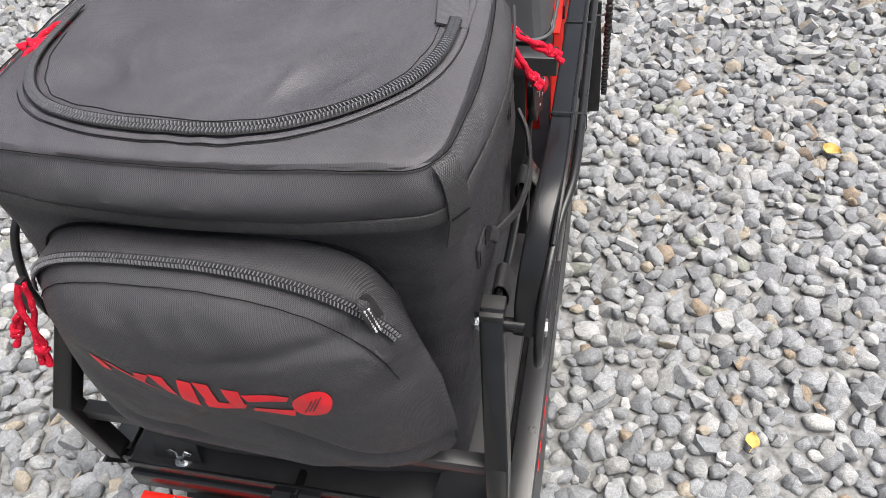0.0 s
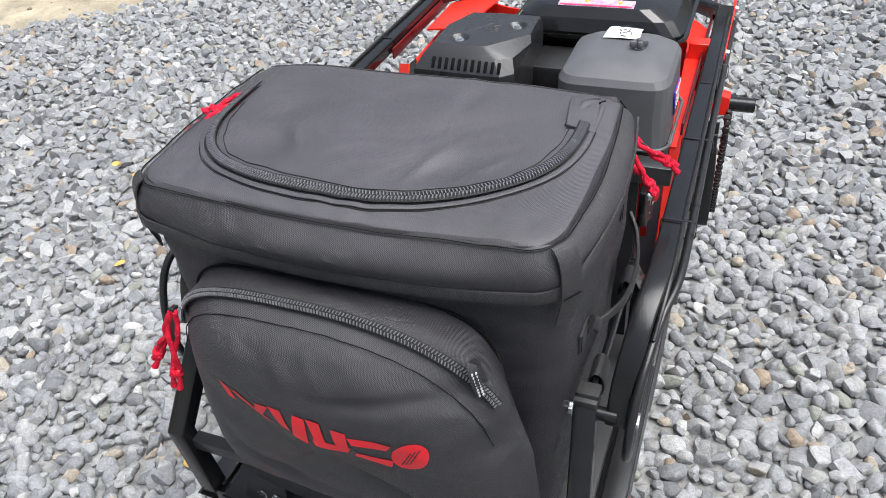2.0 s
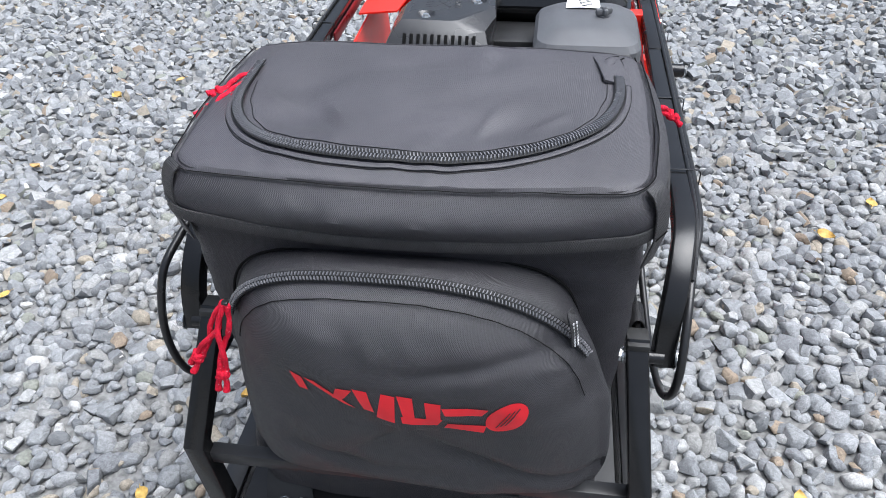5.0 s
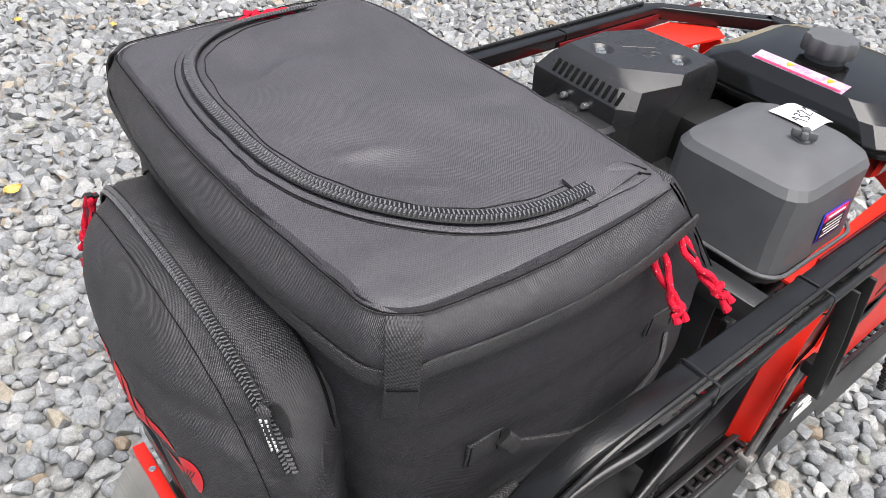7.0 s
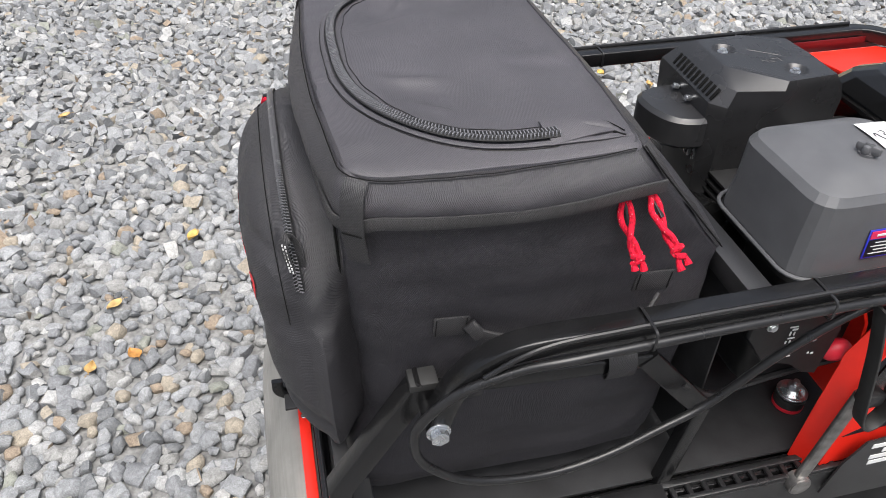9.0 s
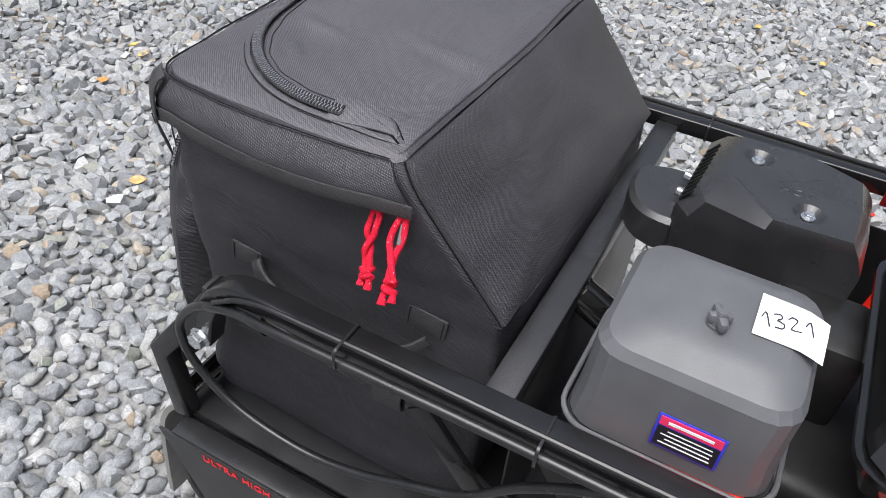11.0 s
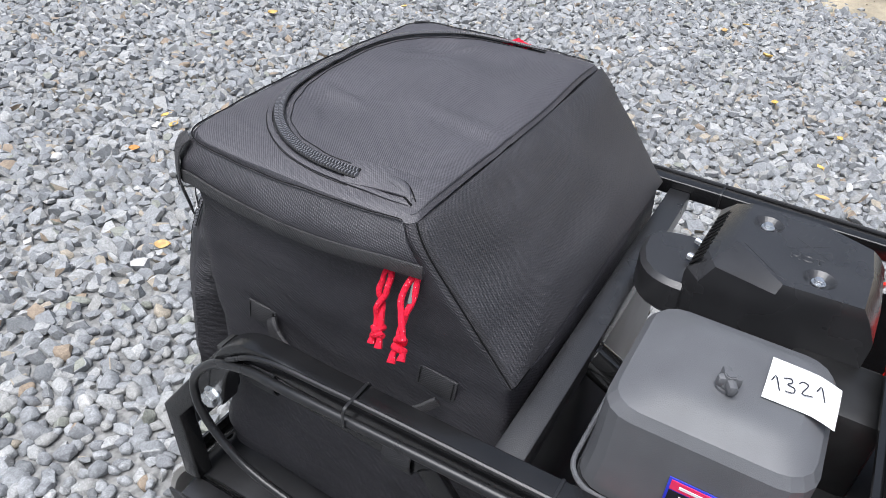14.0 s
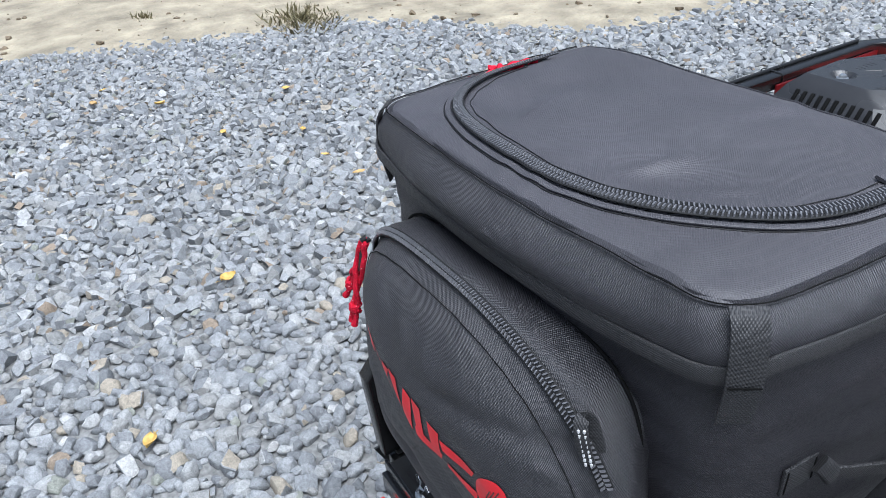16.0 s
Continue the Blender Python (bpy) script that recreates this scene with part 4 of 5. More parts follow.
printed([(-0.122, 0.820), (-0.113, 0.818), (-0.117, 0.837), (-0.129, 0.841)], "printed_bar")
printed([(-0.074, 0.807), (-0.062, 0.803), (-0.101, 0.835), (-0.112, 0.836)], "printed_bar")
printed([(-0.084, 0.814), (-0.075, 0.812), (-0.062, 0.832), (-0.078, 0.831)], "printed_bar")
printed([(-0.050, 0.805), (-0.040, 0.803), (-0.045, 0.832), (-0.059, 0.834)], "printed_bar")
printed([(-0.036, 0.794), (-0.018, 0.790), (-0.016, 0.828), (-0.029, 0.830)], "printed_bar")
printed([(-0.007, 0.789), (0.026, 0.785), (0.032, 0.796), (-0.008, 0.799)], "printed_bar")
printed([(-0.007, 0.800), (0.004, 0.799), (0.003, 0.829), (-0.012, 0.830)], "printed_bar")
printed([(0.018, 0.796), (0.031, 0.795), (0.032, 0.821), (0.017, 0.824)], "printed_bar")
printed([(0.037, 0.778), (0.075, 0.772), (0.078, 0.783), (0.041, 0.787)], "printed_bar")
printed([(0.039, 0.804), (0.073, 0.802), (0.080, 0.813), (0.036, 0.815)], "printed_bar")
print_disc(0.1015, 0.799, 0.0205, 0.0255, "printed_disc")
for k in range(3):
    sc = [on_pocket(0.090 + 0.005 * k + 0.015 * u, 0.781 + 0.003 * k + 0.030 * u, 0.0017) for u in (0, 0.3, 0.6, 1.0)]
    part("print_scratch", sweep(sc, rrect(0.0011, 0.0006, 0.0002, 1), up=[Vector((0, -1, 0))] * 4), M_FABRIC_SHADED, pock)

# reflective loop beside the pocket's zip
lp = [Vector((0.167, -0.061, 0.866)), Vector((0.165, -0.066, 0.888)), Vector((0.162, -0.066, 0.905)), Vector((0.158, -0.060, 0.910)), Vector((0.160, -0.053, 0.900)), Vector((0.166, -0.05, 0.872))]
loop = part("pull_loop", ribbon(spline(lp, 4), 0.011, 0.0016, [Vector((0.7, -0.7, 0.1))] * 21), M_WEB, bag, "black loop with white reflective stitches")
for off in (-0.0022, 0.0022):
    for k in range(8):
        p = lp[0].lerp(lp[2], k / 8 + 0.05) + Vector((0.7, -0.7, 0)) * 0.0022 + Vector((0.7, 0.7, 0)) * off
        part("stitch", bm_box(p, (0.0016, 0.0016, 0.0026)), M_REFL, loop)


# ---- webbing, loops, handle ----
def corner_strap(sx):
    turn = 55 if sx > 0 else 42
    a = radians(turn)
    d = Vector((sx * math.sin(a), -math.cos(a), 0))
    base = Vector((BX + sx * 0.2285, 0.0255, 0)) - (Vector() if sx > 0 else d * 0.0045)
    pts = [base + d * o + Vector((0, 0, z)) for o, z in ((0.0250, 1.0200), (0.0320, 1.0160), (0.0368, 1.0085), (0.0396, 1.0), (0.0412, 0.985), (0.0415, 0.966), (0.0375, 0.947), (0.0325, 0.926))]
    s = part("corner_strap", sweep(spline(pts, 4), rrect(0.025, 0.0022, 0.0008, 2), up=d), M_WEB, bag, "ribbed black webbing strap end")
    part("stitch_line", bm_box(base + d * 0.0434 + Vector((0, 0, 0.967)), (0.022, 0.001, 0.0012), m=Matrix.Rotation(radians(turn * sx), 4, "Z")), M_THREAD_SHADE, s)


corner_strap(1)
corner_strap(-1)


def side_tab(sx, y, ln, z, tilt):
    """A flat webbing tab, stitched at its closed end, from which the handle's strip comes."""
    hw = lerp_table(BAG, z)[0]
    x = BX + sx * (hw + 0.0035)
    m = Matrix.Rotation(radians(tilt), 4, "X")
    t = part("side_loop", bm_box((x, y, z), (0.0036, ln, 0.028), 0.0012, m=m), M_WEB, bag, "flat webbing loop sewn on the side")
    for k in (-0.42, 0.42):
        off = m @ Vector((sx * 0.0021, k * ln, 0))
        part("stitch_line", bm_box(Vector((x, y, z)) + off, (0.001, 0.0012, 0.024), m=m), M_THREAD_SHADE, t)


for sx in (-1, 1):
    side_tab(sx, 0.103, 0.042, 0.814, -4)
    side_tab(sx, 0.345, 0.048, 0.838, -6)
    # the handle: a narrow strip, rolled where it leaves the front tab
    hx = BX + sx * 0.2620
    roll = [(hx, 0.122, 0.819), (hx + 0.005 * sx, 0.128, 0.812), (hx + 0.006 * sx, 0.134, 0.802)]
    part("handle_end", sweep(spline(roll, 4), rrect(0.008, 0.018, 0.0036, 3), up=(0, 0.5, 0.85)), M_WEB, bag)
    h = [(hx + 0.004 * sx, 0.130, 0.808), (hx + 0.015 * sx, 0.155, 0.804), (hx + 0.028 * sx, 0.20, 0.797), (hx + 0.030 * sx, 0.27, 0.795), (hx + 0.020 * sx, 0.325, 0.803), (hx + 0.004 * sx, 0.352, 0.820)]
    part("carry_handle", sweep(spline(h, 6), rrect(0.005, 0.013, 0.002, 2), up=(0, 0, 1)), M_WEB, bag, "narrow black webbing carry handle")
for x in (-0.120, 0.092):
    part("base_loop", bm_box((x, -0.034, 0.528), (0.055, 0.004, 0.022), 0.0012), M_WEB, bag)


# ---- cord pulls ----
def cord_pull(name, p0, p1, swing, seed, owner):
    """A zip slider with a black tab and a knotted red cord: p0 at the slider, p1 at the tails."""
    rng = random.Random(seed)
    p0, p1 = Vector(p0), Vector(p1)
    d = p1 - p0
    t = d.normalized()
    s1 = Vector(swing)
    s1 = (s1 - t * s1.dot(t)).normalized()
    s2 = t.cross(s1)
    ob = part(name, bm_box(p0, (0.007, 0.007, 0.004), 0.0012), M_SLIDER, owner, "black slider with knotted red cord")
    bow = s1 * rng.uniform(-0.004, 0.004) + s2 * rng.uniform(-0.001, 0.002)
    twist = rng.uniform(2.2, 3.6) * rng.choice((-1, 1))

    def strand(u, sg):
        """u from 0 at the tab to 1 at the knot."""
        open_w = 0.0058 * math.sin(math.pi * min(1.0, u / 0.62)) ** 0.7 if u < 0.62 else 0.0
        w = max(open_w, 0.0030)
        a = twist * smooth01((u - 0.35) / 0.6) + (0 if sg > 0 else math.pi)
        jig = 0.0009 * math.sin(u * 19 + seed + sg)
        return p0 + d * (0.04 + 0.75 * u) + bow * math.sin(math.pi * u) + (s1 * math.cos(a) + s2 * math.sin(a)) * w + s2 * jig

    us = [k / 16 for k in range(17)]
    path = [strand(u, 1) for u in reversed(us)] + [p0 + d * 0.01] + [strand(u, -1) for u in us]
    bm = sweep(spline(path, 3), circle(0.0033, 9))
    k = p0 + d * 0.80
    knot = []
    for i in range(26):
        q = i / 25 * 4.6 * math.pi
        knot.append(k + t * (0.0052 * math.sin(q * 0.43) + 0.001) + (s1 * math.cos(q) + s2 * math.sin(q) * 0.8) * (0.0046 + 0.0012 * math.sin(2.3 * q + seed)))
    bm = sweep(knot, circle(0.0034, 9), bm=bm)
    for sg in (-1, 1):
        e = p1 + s1 * (0.0045 * sg) + t * rng.uniform(-0.004, 0.003) + s2 * rng.uniform(-0.002, 0.003)
        mid = k.lerp(e, 0.5) + s1 * (0.0022 * sg)
        tail = spline([k + t * 0.003, mid, e], 5)
        flare = [[q + (s1 * a + s2 * b) * (1.0 + 0.35 * smooth01((m / 10 - 0.6) / 0.4)) for a, b in circle(0.0033, 9)] for m, q in enumerate(tail)]
        bm = loft(flare, bm)
    part("red_cord", bm, M_CORD, ob, "red braided cord with white flecks and a knot")
    part("pull_tab", sweep([p0, p0 + d * 0.16 + s2 * 0.001, p0 + d * 0.36], rrect(0.0048, 0.0016, 0.0006, 2), up=s2), M_SLIDER, ob)


cord_pull("zip_pull", (BX + 0.259, 0.285, 0.969), (0.283, 0.296, 0.897), (0.002, 0.0048, 0), 1, bag)
cord_pull("zip_pull", (BX + 0.259, 0.314, 0.971), (0.304, 0.334, 0.914), (0.002, -0.0052, 0), 2, bag)
cord_pull("zip_pull", (BX - 0.262, 0.285, 0.976), (-0.312, 0.292, 0.892), (0.001, 0.006, 0), 3, bag)
cord_pull("zip_pull", (-0.240, 0.182, 1.028), (-0.290, 0.126, 1.006), (0.003, 0.006, 0.002), 4, bag)
cord_pull("zip_pull", (-0.241, 0.204, 1.028), (-0.288, 0.160, 1.014), (0.004, 0.006, 0.002), 5, bag)
cord_pull("zip_pull", (-0.207, -0.064, 0.892), (-0.263, -0.078, 0.795), (0.007, -0.002, 0.0), 6, bag)
cord_pull("zip_pull", (-0.204, -0.070, 0.896), (-0.226, -0.090, 0.777), (0.006, 0.002, 0.002), 7, bag)


# ---- the tracked machine ----
sled = thing("tracked_tow_machine", (0, 0.5, 0.02))
tagged(sled, "small tracked towing machine, black tube frame, red fairing, petrol engine", "vehicle")


def tube(name, pts, w, h, up, mat=M_FRAME, r=0.003, label="", owner=None):
    return part(name, sweep(pts, rrect(w, h, r, 3), up=up), mat, owner or sled, label)


# upper rails: straight beside the engine, bent down in front of the bag
for sx in (1, -1):
    x = -0.008 + 0.317 * sx
    px = -0.026 + 0.279 * sx
    xe = px + 0.036 * sx  # the rail's lower end, beside the post
    bend = spline([(x, 0.26, 0.844), (x + (xe - x) * 0.15, 0.185, 0.842), (x + (xe - x) * 0.4, 0.145, 0.830), (x + (xe - x) * 0.65, 0.112, 0.803), (x + (xe - x) * 0.9, 0.088, 0.762), (xe, 0.074, 0.708)], 6)
    pts = [Vector((-0.010 + 0.150 * sx, 1.20, 0.846)), Vector((x - 0.012 * sx, 1.055, 0.846)), Vector((x, 1.03, 0.846)), Vector((x, 0.8, 0.846)), Vector((x, 0.5, 0.846))] + bend
    ups = []
    for i, p in enumerate(pts):
        t = (pts[min(i + 1, len(pts) - 1)] - pts[max(i - 1, 0)]).normalized()
        ups.append(Vector((0, t.z, -t.y)) if p.y < 0.5 else Vector((0, 0, 1)))
    rail = tube("upper_rail", pts, 0.028, 0.025, ups, label="glossy textured black tube rail")
    # the brake hose tied along the rail, looping down and back
    o = x + 0.0225 * sx
    if sx > 0:
        hose = [(o, 1.02, 0.840), (o, 0.8, 0.842), (o, 0.5, 0.842), (o + 0.001, 0.30, 0.838), (o - 0.001, 0.21, 0.832), (0.320, 0.155, 0.817), (0.312, 0.093, 0.787),
                (0.308, 0.053, 0.742), (0.307, 0.045, 0.706), (0.306, 0.057, 0.664), (0.305, 0.100, 0.619), (0.304, 0.155, 0.596), (0.302, 0.227, 0.586), (0.299, 0.299, 0.597), (0.294, 0.368, 0.622),
                (0.291, 0.436, 0.654), (0.303, 0.501, 0.742), (0.312, 0.575, 0.807), (0.316, 0.64, 0.828), (0.318, 0.75, 0.83)]
    else:
        hose = [(o, 1.02, 0.840), (o, 0.8, 0.842), (o, 0.5, 0.842), (o - 0.003, 0.21, 0.836), (o - 0.014, 0.12, 0.82), (o - 0.026, 0.08, 0.79), (o - 0.034, 0.058, 0.72),
                (o - 0.034, 0.058, 0.655), (o - 0.024, 0.068, 0.612), (o - 0.010, 0.1, 0.590), (o, 0.2, 0.60), (o, 0.35, 0.62)]
    part("cable_hose", sweep(spline(hose, 10), circle(0.0057, 10)), M_HOSE, sled, "black rubber cable sleeve")
    thin = [(o - 0.012 * sx, 1.02, 0.861), (o - 0.009 * sx, 0.6, 0.860), (o - 0.009 * sx, 0.36, 0.858), (o - 0.009 * sx, 0.26, 0.855), (o - 0.010 * sx, 0.20, 0.851), (o - 0.012 * sx, 0.16, 0.838), (o - 0.016 * sx, 0.12, 0.810)]
    part("thin_cable", sweep(spline(thin, 8), circle(0.0032, 8)), M_HOSE, sled)
    for y in (0.298, 0.511, 0.78):
        ring_pts = [(x + sx * 0.0073 + a, y, 0.8455 + b) for a, b in rrect(0.046, 0.0285, 0.006, 4)]
        tie = part("cable_tie", sweep(ring_pts, rrect(0.0035, 0.0012, 0.0004, 1), up=[Vector((p[0] - x - sx * 0.0073, 0, p[2] - 0.8455)) for p in ring_pts], closed=True), M_HOSE, sled)
        part("tie_head", bm_box((x + sx * 0.0065, y, 0.8290), (0.006, 0.0055, 0.0045), 0.001), M_HOSE, tie)
    # post beside the bag, with the bolt that holds the rail's end
    post = tube("post", [(px, 0.070, 0.752), (px, 0.058, 0.736), (px + 0.016 * sx, -0.044, 0.598), (px + 0.010 * sx, -0.036, 0.455)], 0.030, 0.028, (1, 0, 0), label="square black tube post")
    part("post_cap", bm_box((px, 0.066, 0.752), (0.028, 0.034, 0.012), 0.002), M_RUBBER, sled)
    part("spacer", bm_cyl((px, 0.068, 0.722), (xe, 0.068, 0.722), 0.009, 20), M_FRAME, sled)
    part("bolt", hexbolt((xe + 0.014 * sx, 0.074, 0.716), (sx, 0, 0), 0.0115, 0.010, 0.0145, 0.02), M_ZINC, sled, "zinc-plated hexagon bolt")
    part("nut", hexbolt((px - 0.015 * sx, 0.064, 0.727), (-sx, 0, 0), 0.009, 0.009, 0.011, 0.01), M_ZINC, sled, "zinc-plated nut")
    # side frame of the cargo bay
    fx = -0.016 + 0.272 * sx
    tube("bay_top_bar", [(fx, 0.075, 0.740), (fx, 0.15, 0.730), (fx, 0.365, 0.716)], 0.008, 0.022, (0, 0, 1))
    tube("bay_brace", [(fx, 0.352, 0.722), (fx + 0.005 * sx, 0.452, 0.606)], 0.030, 0.012, (1, 0, 0))
    tube("bay_upright", [(fx + 0.005 * sx, 0.450, 0.612), (fx + 0.005 * sx, 0.420, 0.42)], 0.022, 0.022, (1, 0, 0))
    # straps of hook-and-loop tape round the top bar
    for y, z in ((0.118, 0.733), (0.315, 0.720)):
        loop_pts = [(fx + 0.010 * math.cos(a), y, z + 0.021 * math.sin(a)) for a in np.linspace(0, 2 * math.pi, 20, endpoint=False)]
        part("tie_strap", sweep(loop_pts, rrect(0.038, 0.0022, 0.0008, 1), up=[Vector((math.cos(a), 0, math.sin(a))) for a in np.linspace(0, 2 * math.pi, 20, endpoint=False)], closed=True), M_WEB, sled, "ribbed black tie strap")
    # lower long beam, running board with cut-outs
    part("lower_beam", bm_box((-0.015 + 0.289 * sx, 0.58, 0.424), (0.026, 1.24, 0.035), 0.003), M_FRAME, sled)
    rb = bm_box((-0.015 + 0.291 * sx, 0.82, 0.4475), (0.010, 0.80, 0.006), 0.001)
    rb = bm_box((-0.015 + 0.316 * sx, 0.82, 0.4475), (0.008, 0.80, 0.006), 0.001, bm=rb)
    rb = bm_box((-0.015 + 0.303 * sx, 0.195, 0.4475), (0.034, 0.45, 0.006), 0.001, bm=rb)
    for k in range(31):
        rb = bm_box((-0.015 + 0.304 * sx, 0.432 + 0.026 * k, 0.4470), (0.018, 0.007, 0.005), bm=rb)
    part("running_board", rb, M_BAR, sled, "black step strip with a row of square holes")
    skirt = [(-0.015 + 0.318 * sx, y, z) for y, z in ((-0.055, 0.444), (1.22, 0.444), (1.28, 0.30), (0.95, 0.30), (0.90, 0.36), (0.70, 0.36), (0.66, 0.29), (0.45, 0.29), (0.40, 0.35), (0.22, 0.35), (0.16, 0.26), (0.03, 0.26))]
    part("side_skirt", prism(skirt, (0, 0, 0), (0.004 * sx, 0, 0)), M_SHEET, sled, "black side plate")

# bars across
part("cross_bar", bm_box((-0.010, 0.453, 0.831), (0.600, 0.032, 0.030), 0.0025), M_BAR, sled, "textured black square cross bar")
part("bay_back_plate", bm_box((-0.018, 0.462, 0.642), (0.52, 0.003, 0.346), 0.001), M_SHEET, sled)
part("rear_cross_bar", bm_box((-0.010, 1.203, 0.846), (0.32, 0.030, 0.025), 0.0025), M_FRAME, sled)
part("bay_front_bar", bm_box((-0.026, -0.036, 0.570), (0.566, 0.020, 0.022), 0.002), M_SHEET, sled, "black bar in front of the bag's foot")
part("deck", bm_box((-0.015, 0.57, 0.447), (0.55, 1.24, 0.006), 0.001), M_SHEET, sled)
part("end_beam", bm_box((-0.015, -0.060, 0.432), (0.53, 0.018, 0.036), 0.002), M_FRAME, sled)
part("end_channel", bm_box((-0.01, -0.061, 0.463), (0.53, 0.005, 0.028), 0.001), M_FRAME, sled)
strip = part("clamp_strip", bm_box((-0.015, -0.084, 0.397), (0.51, 0.018, 0.030), 0.0015), M_RED, sled, "red clamp strip across the end")
for x in (-0.215, 0.0, 0.215):
    part("screw", bm_cyl((x, -0.084, 0.412), (x, -0.084, 0.415), 0.005, 16, bevel=0.0008), M_ZINC, strip)
for x in (-0.206,):
    w = bm_cyl((x, -0.037, 0.45), (x, -0.037, 0.454), 0.013, 24)
    w = bm_cyl((x, -0.037, 0.454), (x, -0.037, 0.467), 0.008, 20, 0.0065, bm=w)
    for sg in (-1, 1):
        w = bm_box((x + sg * 0.012, -0.037, 0.471), (0.012, 0.003, 0.016), 0.0012, m=Matrix.Rotation(sg * 0.5, 4, "Y"), bm=w)
    part("wing_nut", w, M_ZINC, sled, "zinc-plated wing nut on the deck")
for sx in (-1, 1):
    plate = [(sx * x, y, z) for x, y, z in ((0.248, -0.040, 0.459), (0.172, -0.040, 0.459), (0.182, -0.02, 0.485), (0.196, 0.0, 0.52), (0.248, 0.0, 0.52))]
    br = part("deck_bracket", prism(plate, (0, 0, 0), (0, -0.002, 0.003)), M_SHEET, sled, "black sheet bracket with a slot")
    # the plate is uncut: a near-black box gives the shade of the slot
    part("bracket_slot_shade", bm_box((sx * 0.205, -0.026, 0.4785), (0.010, 0.005, 0.012), 0.002, m=Matrix.Rotation(radians(-45), 4, "X")), M_THREAD_SHADE, br)
# tow hook in the middle
hook = spline([(-0.019, -0.03, 0.453), (-0.019, -0.09, 0.457), (-0.019, -0.105, 0.455), (-0.019, -0.117, 0.467), (-0.019, -0.117, 0.488)], 6)
part("tow_hook", sweep(hook, rrect(0.018, 0.009, 0.002, 2), up=[Vector((1, 0, 0))] * len(hook)), M_FRAME, sled, "black bent steel tow hook")
part("hook_plate", bm_box((-0.019, -0.080, 0.455), (0.07, 0.06, 0.005), 0.001), M_SHEET, sled)


def mud_flap():
    """A ribbed rubber sheet that hangs from the clamp strip."""
    prof = spline([(-0.080, 0.398), (-0.108, 0.390), (-0.140, 0.340), (-0.155, 0.28), (-0.168, 0.18), (-0.178, 0.08)], 30)
    bm = bmesh.new()
    rows = []
    outer = [(p, 0.0025 * (0.5 + 0.5 * math.sin(i * 1.7))) for i, p in enumerate(prof)]
    for p, e in outer + [(p + Vector((0.008, -0.004)), 0.0) for p in reversed(prof)]:
        rows.append([bm.verts.new((-0.26 + 0.5 * k / 24, p.x - e, p.y + 0.010 * math.sin(k * 0.5))) for k in range(25)])
    n = len(rows)
    for i in range(n):
        a, b = rows[i], rows[(i + 1) % n]
        for k in range(24):
            bm.faces.new((a[k], a[k + 1], b[k + 1], b[k]))
    bm.faces.new([r[0] for r in rows])
    bm.faces.new([r[24] for r in reversed(rows)])
    return part("mud_flap", bm, M_FLAP, sled, "ribbed grey rubber mud flap")


mud_flap()


def track():
    """The rubber track: a closed belt with lugs."""
    loop = []
    r, zc = 0.17, 0.195
    for k in range(24):
        a = radians(90 + 180 * k / 24)
        loop.append((0.05 + r * math.cos(a), zc + r * math.sin(a)))
    for k in range(24):
        a = radians(270 + 180 * k / 24)
        loop.append((1.12 + r * math.cos(a), zc + r * math.sin(a)))
    pts = [Vector((0, y, z)) for y, z in loop]
    n = len(pts)
    bm = sweep(pts, rrect(0.48, 0.014, 0.004, 2), up=[Vector((0, p.y - (0.05 if p.y < 0.5 else 1.12), p.z - zc)) for p in pts], closed=True)
    belt = part("track", bm, M_RUBBER, sled, "black rubber track with lugs")
    ln = [(Vector((0, 0.07 + 0.062 * k, zc + s * r)), s) for k in range(18) for s in (-1, 1)]
    for p, s in ln:
        part("lug", bm_box(p + Vector((0, 0, 0.012 * s)), (0.44, 0.016, 0.02), 0.003), M_RUBBER, belt)


track()

# ---- engine ----
eng = part("engine", bm_box((0.03, 0.72, 0.66), (0.30, 0.34, 0.24), 0.02, 3), M_ENGINE, sled, "single-cylinder petrol engine, dark metal")
for k in range(9):
    part("cooling_fin", bm_box((-0.02, 0.60, 0.70 + 0.014 * k), (0.16, 0.13, 0.005), 0.001), M_ENGINE, eng)


def cover(levels, n=5):
    """levels: (z, x0, x1, y0, y1, corner) from below upwards."""
    rings = []
    for z, x0, x1, y0, y1, r in levels:
        rings.append([((x0 + x1) / 2 + a, (y0 + y1) / 2 + b, z) for a, b in rrect(x1 - x0, y1 - y0, r, n)])
    return loft(rings)


# air filter housing with its cover
part("filter_base", cover([(0.70, 0.105, 0.215, 0.545, 0.670, 0.02), (0.790, 0.100, 0.225, 0.535, 0.675, 0.03), (0.812, 0.076, 0.256, 0.502, 0.692, 0.032), (0.826, 0.075, 0.259, 0.499, 0.694, 0.03)]), M_ENGINE, eng, "dark air filter base")
part("filter_lip", sweep([(p[0] + 0.167, p[1] + 0.596, 0.829) for p in rrect(0.192, 0.203, 0.034, 6)], circle(0.0028, 8), closed=True), M_PLASTIC, eng)
fc = part("filter_cover", cover([(0.828, 0.075, 0.258, 0.500, 0.692, 0.032), (0.87, 0.078, 0.255, 0.504, 0.689, 0.034), (0.924, 0.080, 0.253, 0.507, 0.688, 0.030), (0.934, 0.086, 0.247, 0.514, 0.682, 0.028), (0.9455, 0.107, 0.227, 0.540, 0.668, 0.024), (0.9485, 0.114, 0.220, 0.550, 0.662, 0.022), (0.950, 0.124, 0.210, 0.56, 0.652, 0.02)], 4), M_PLASTIC, eng, "matt grey-black air filter cover with bevelled edges", crisp=14)
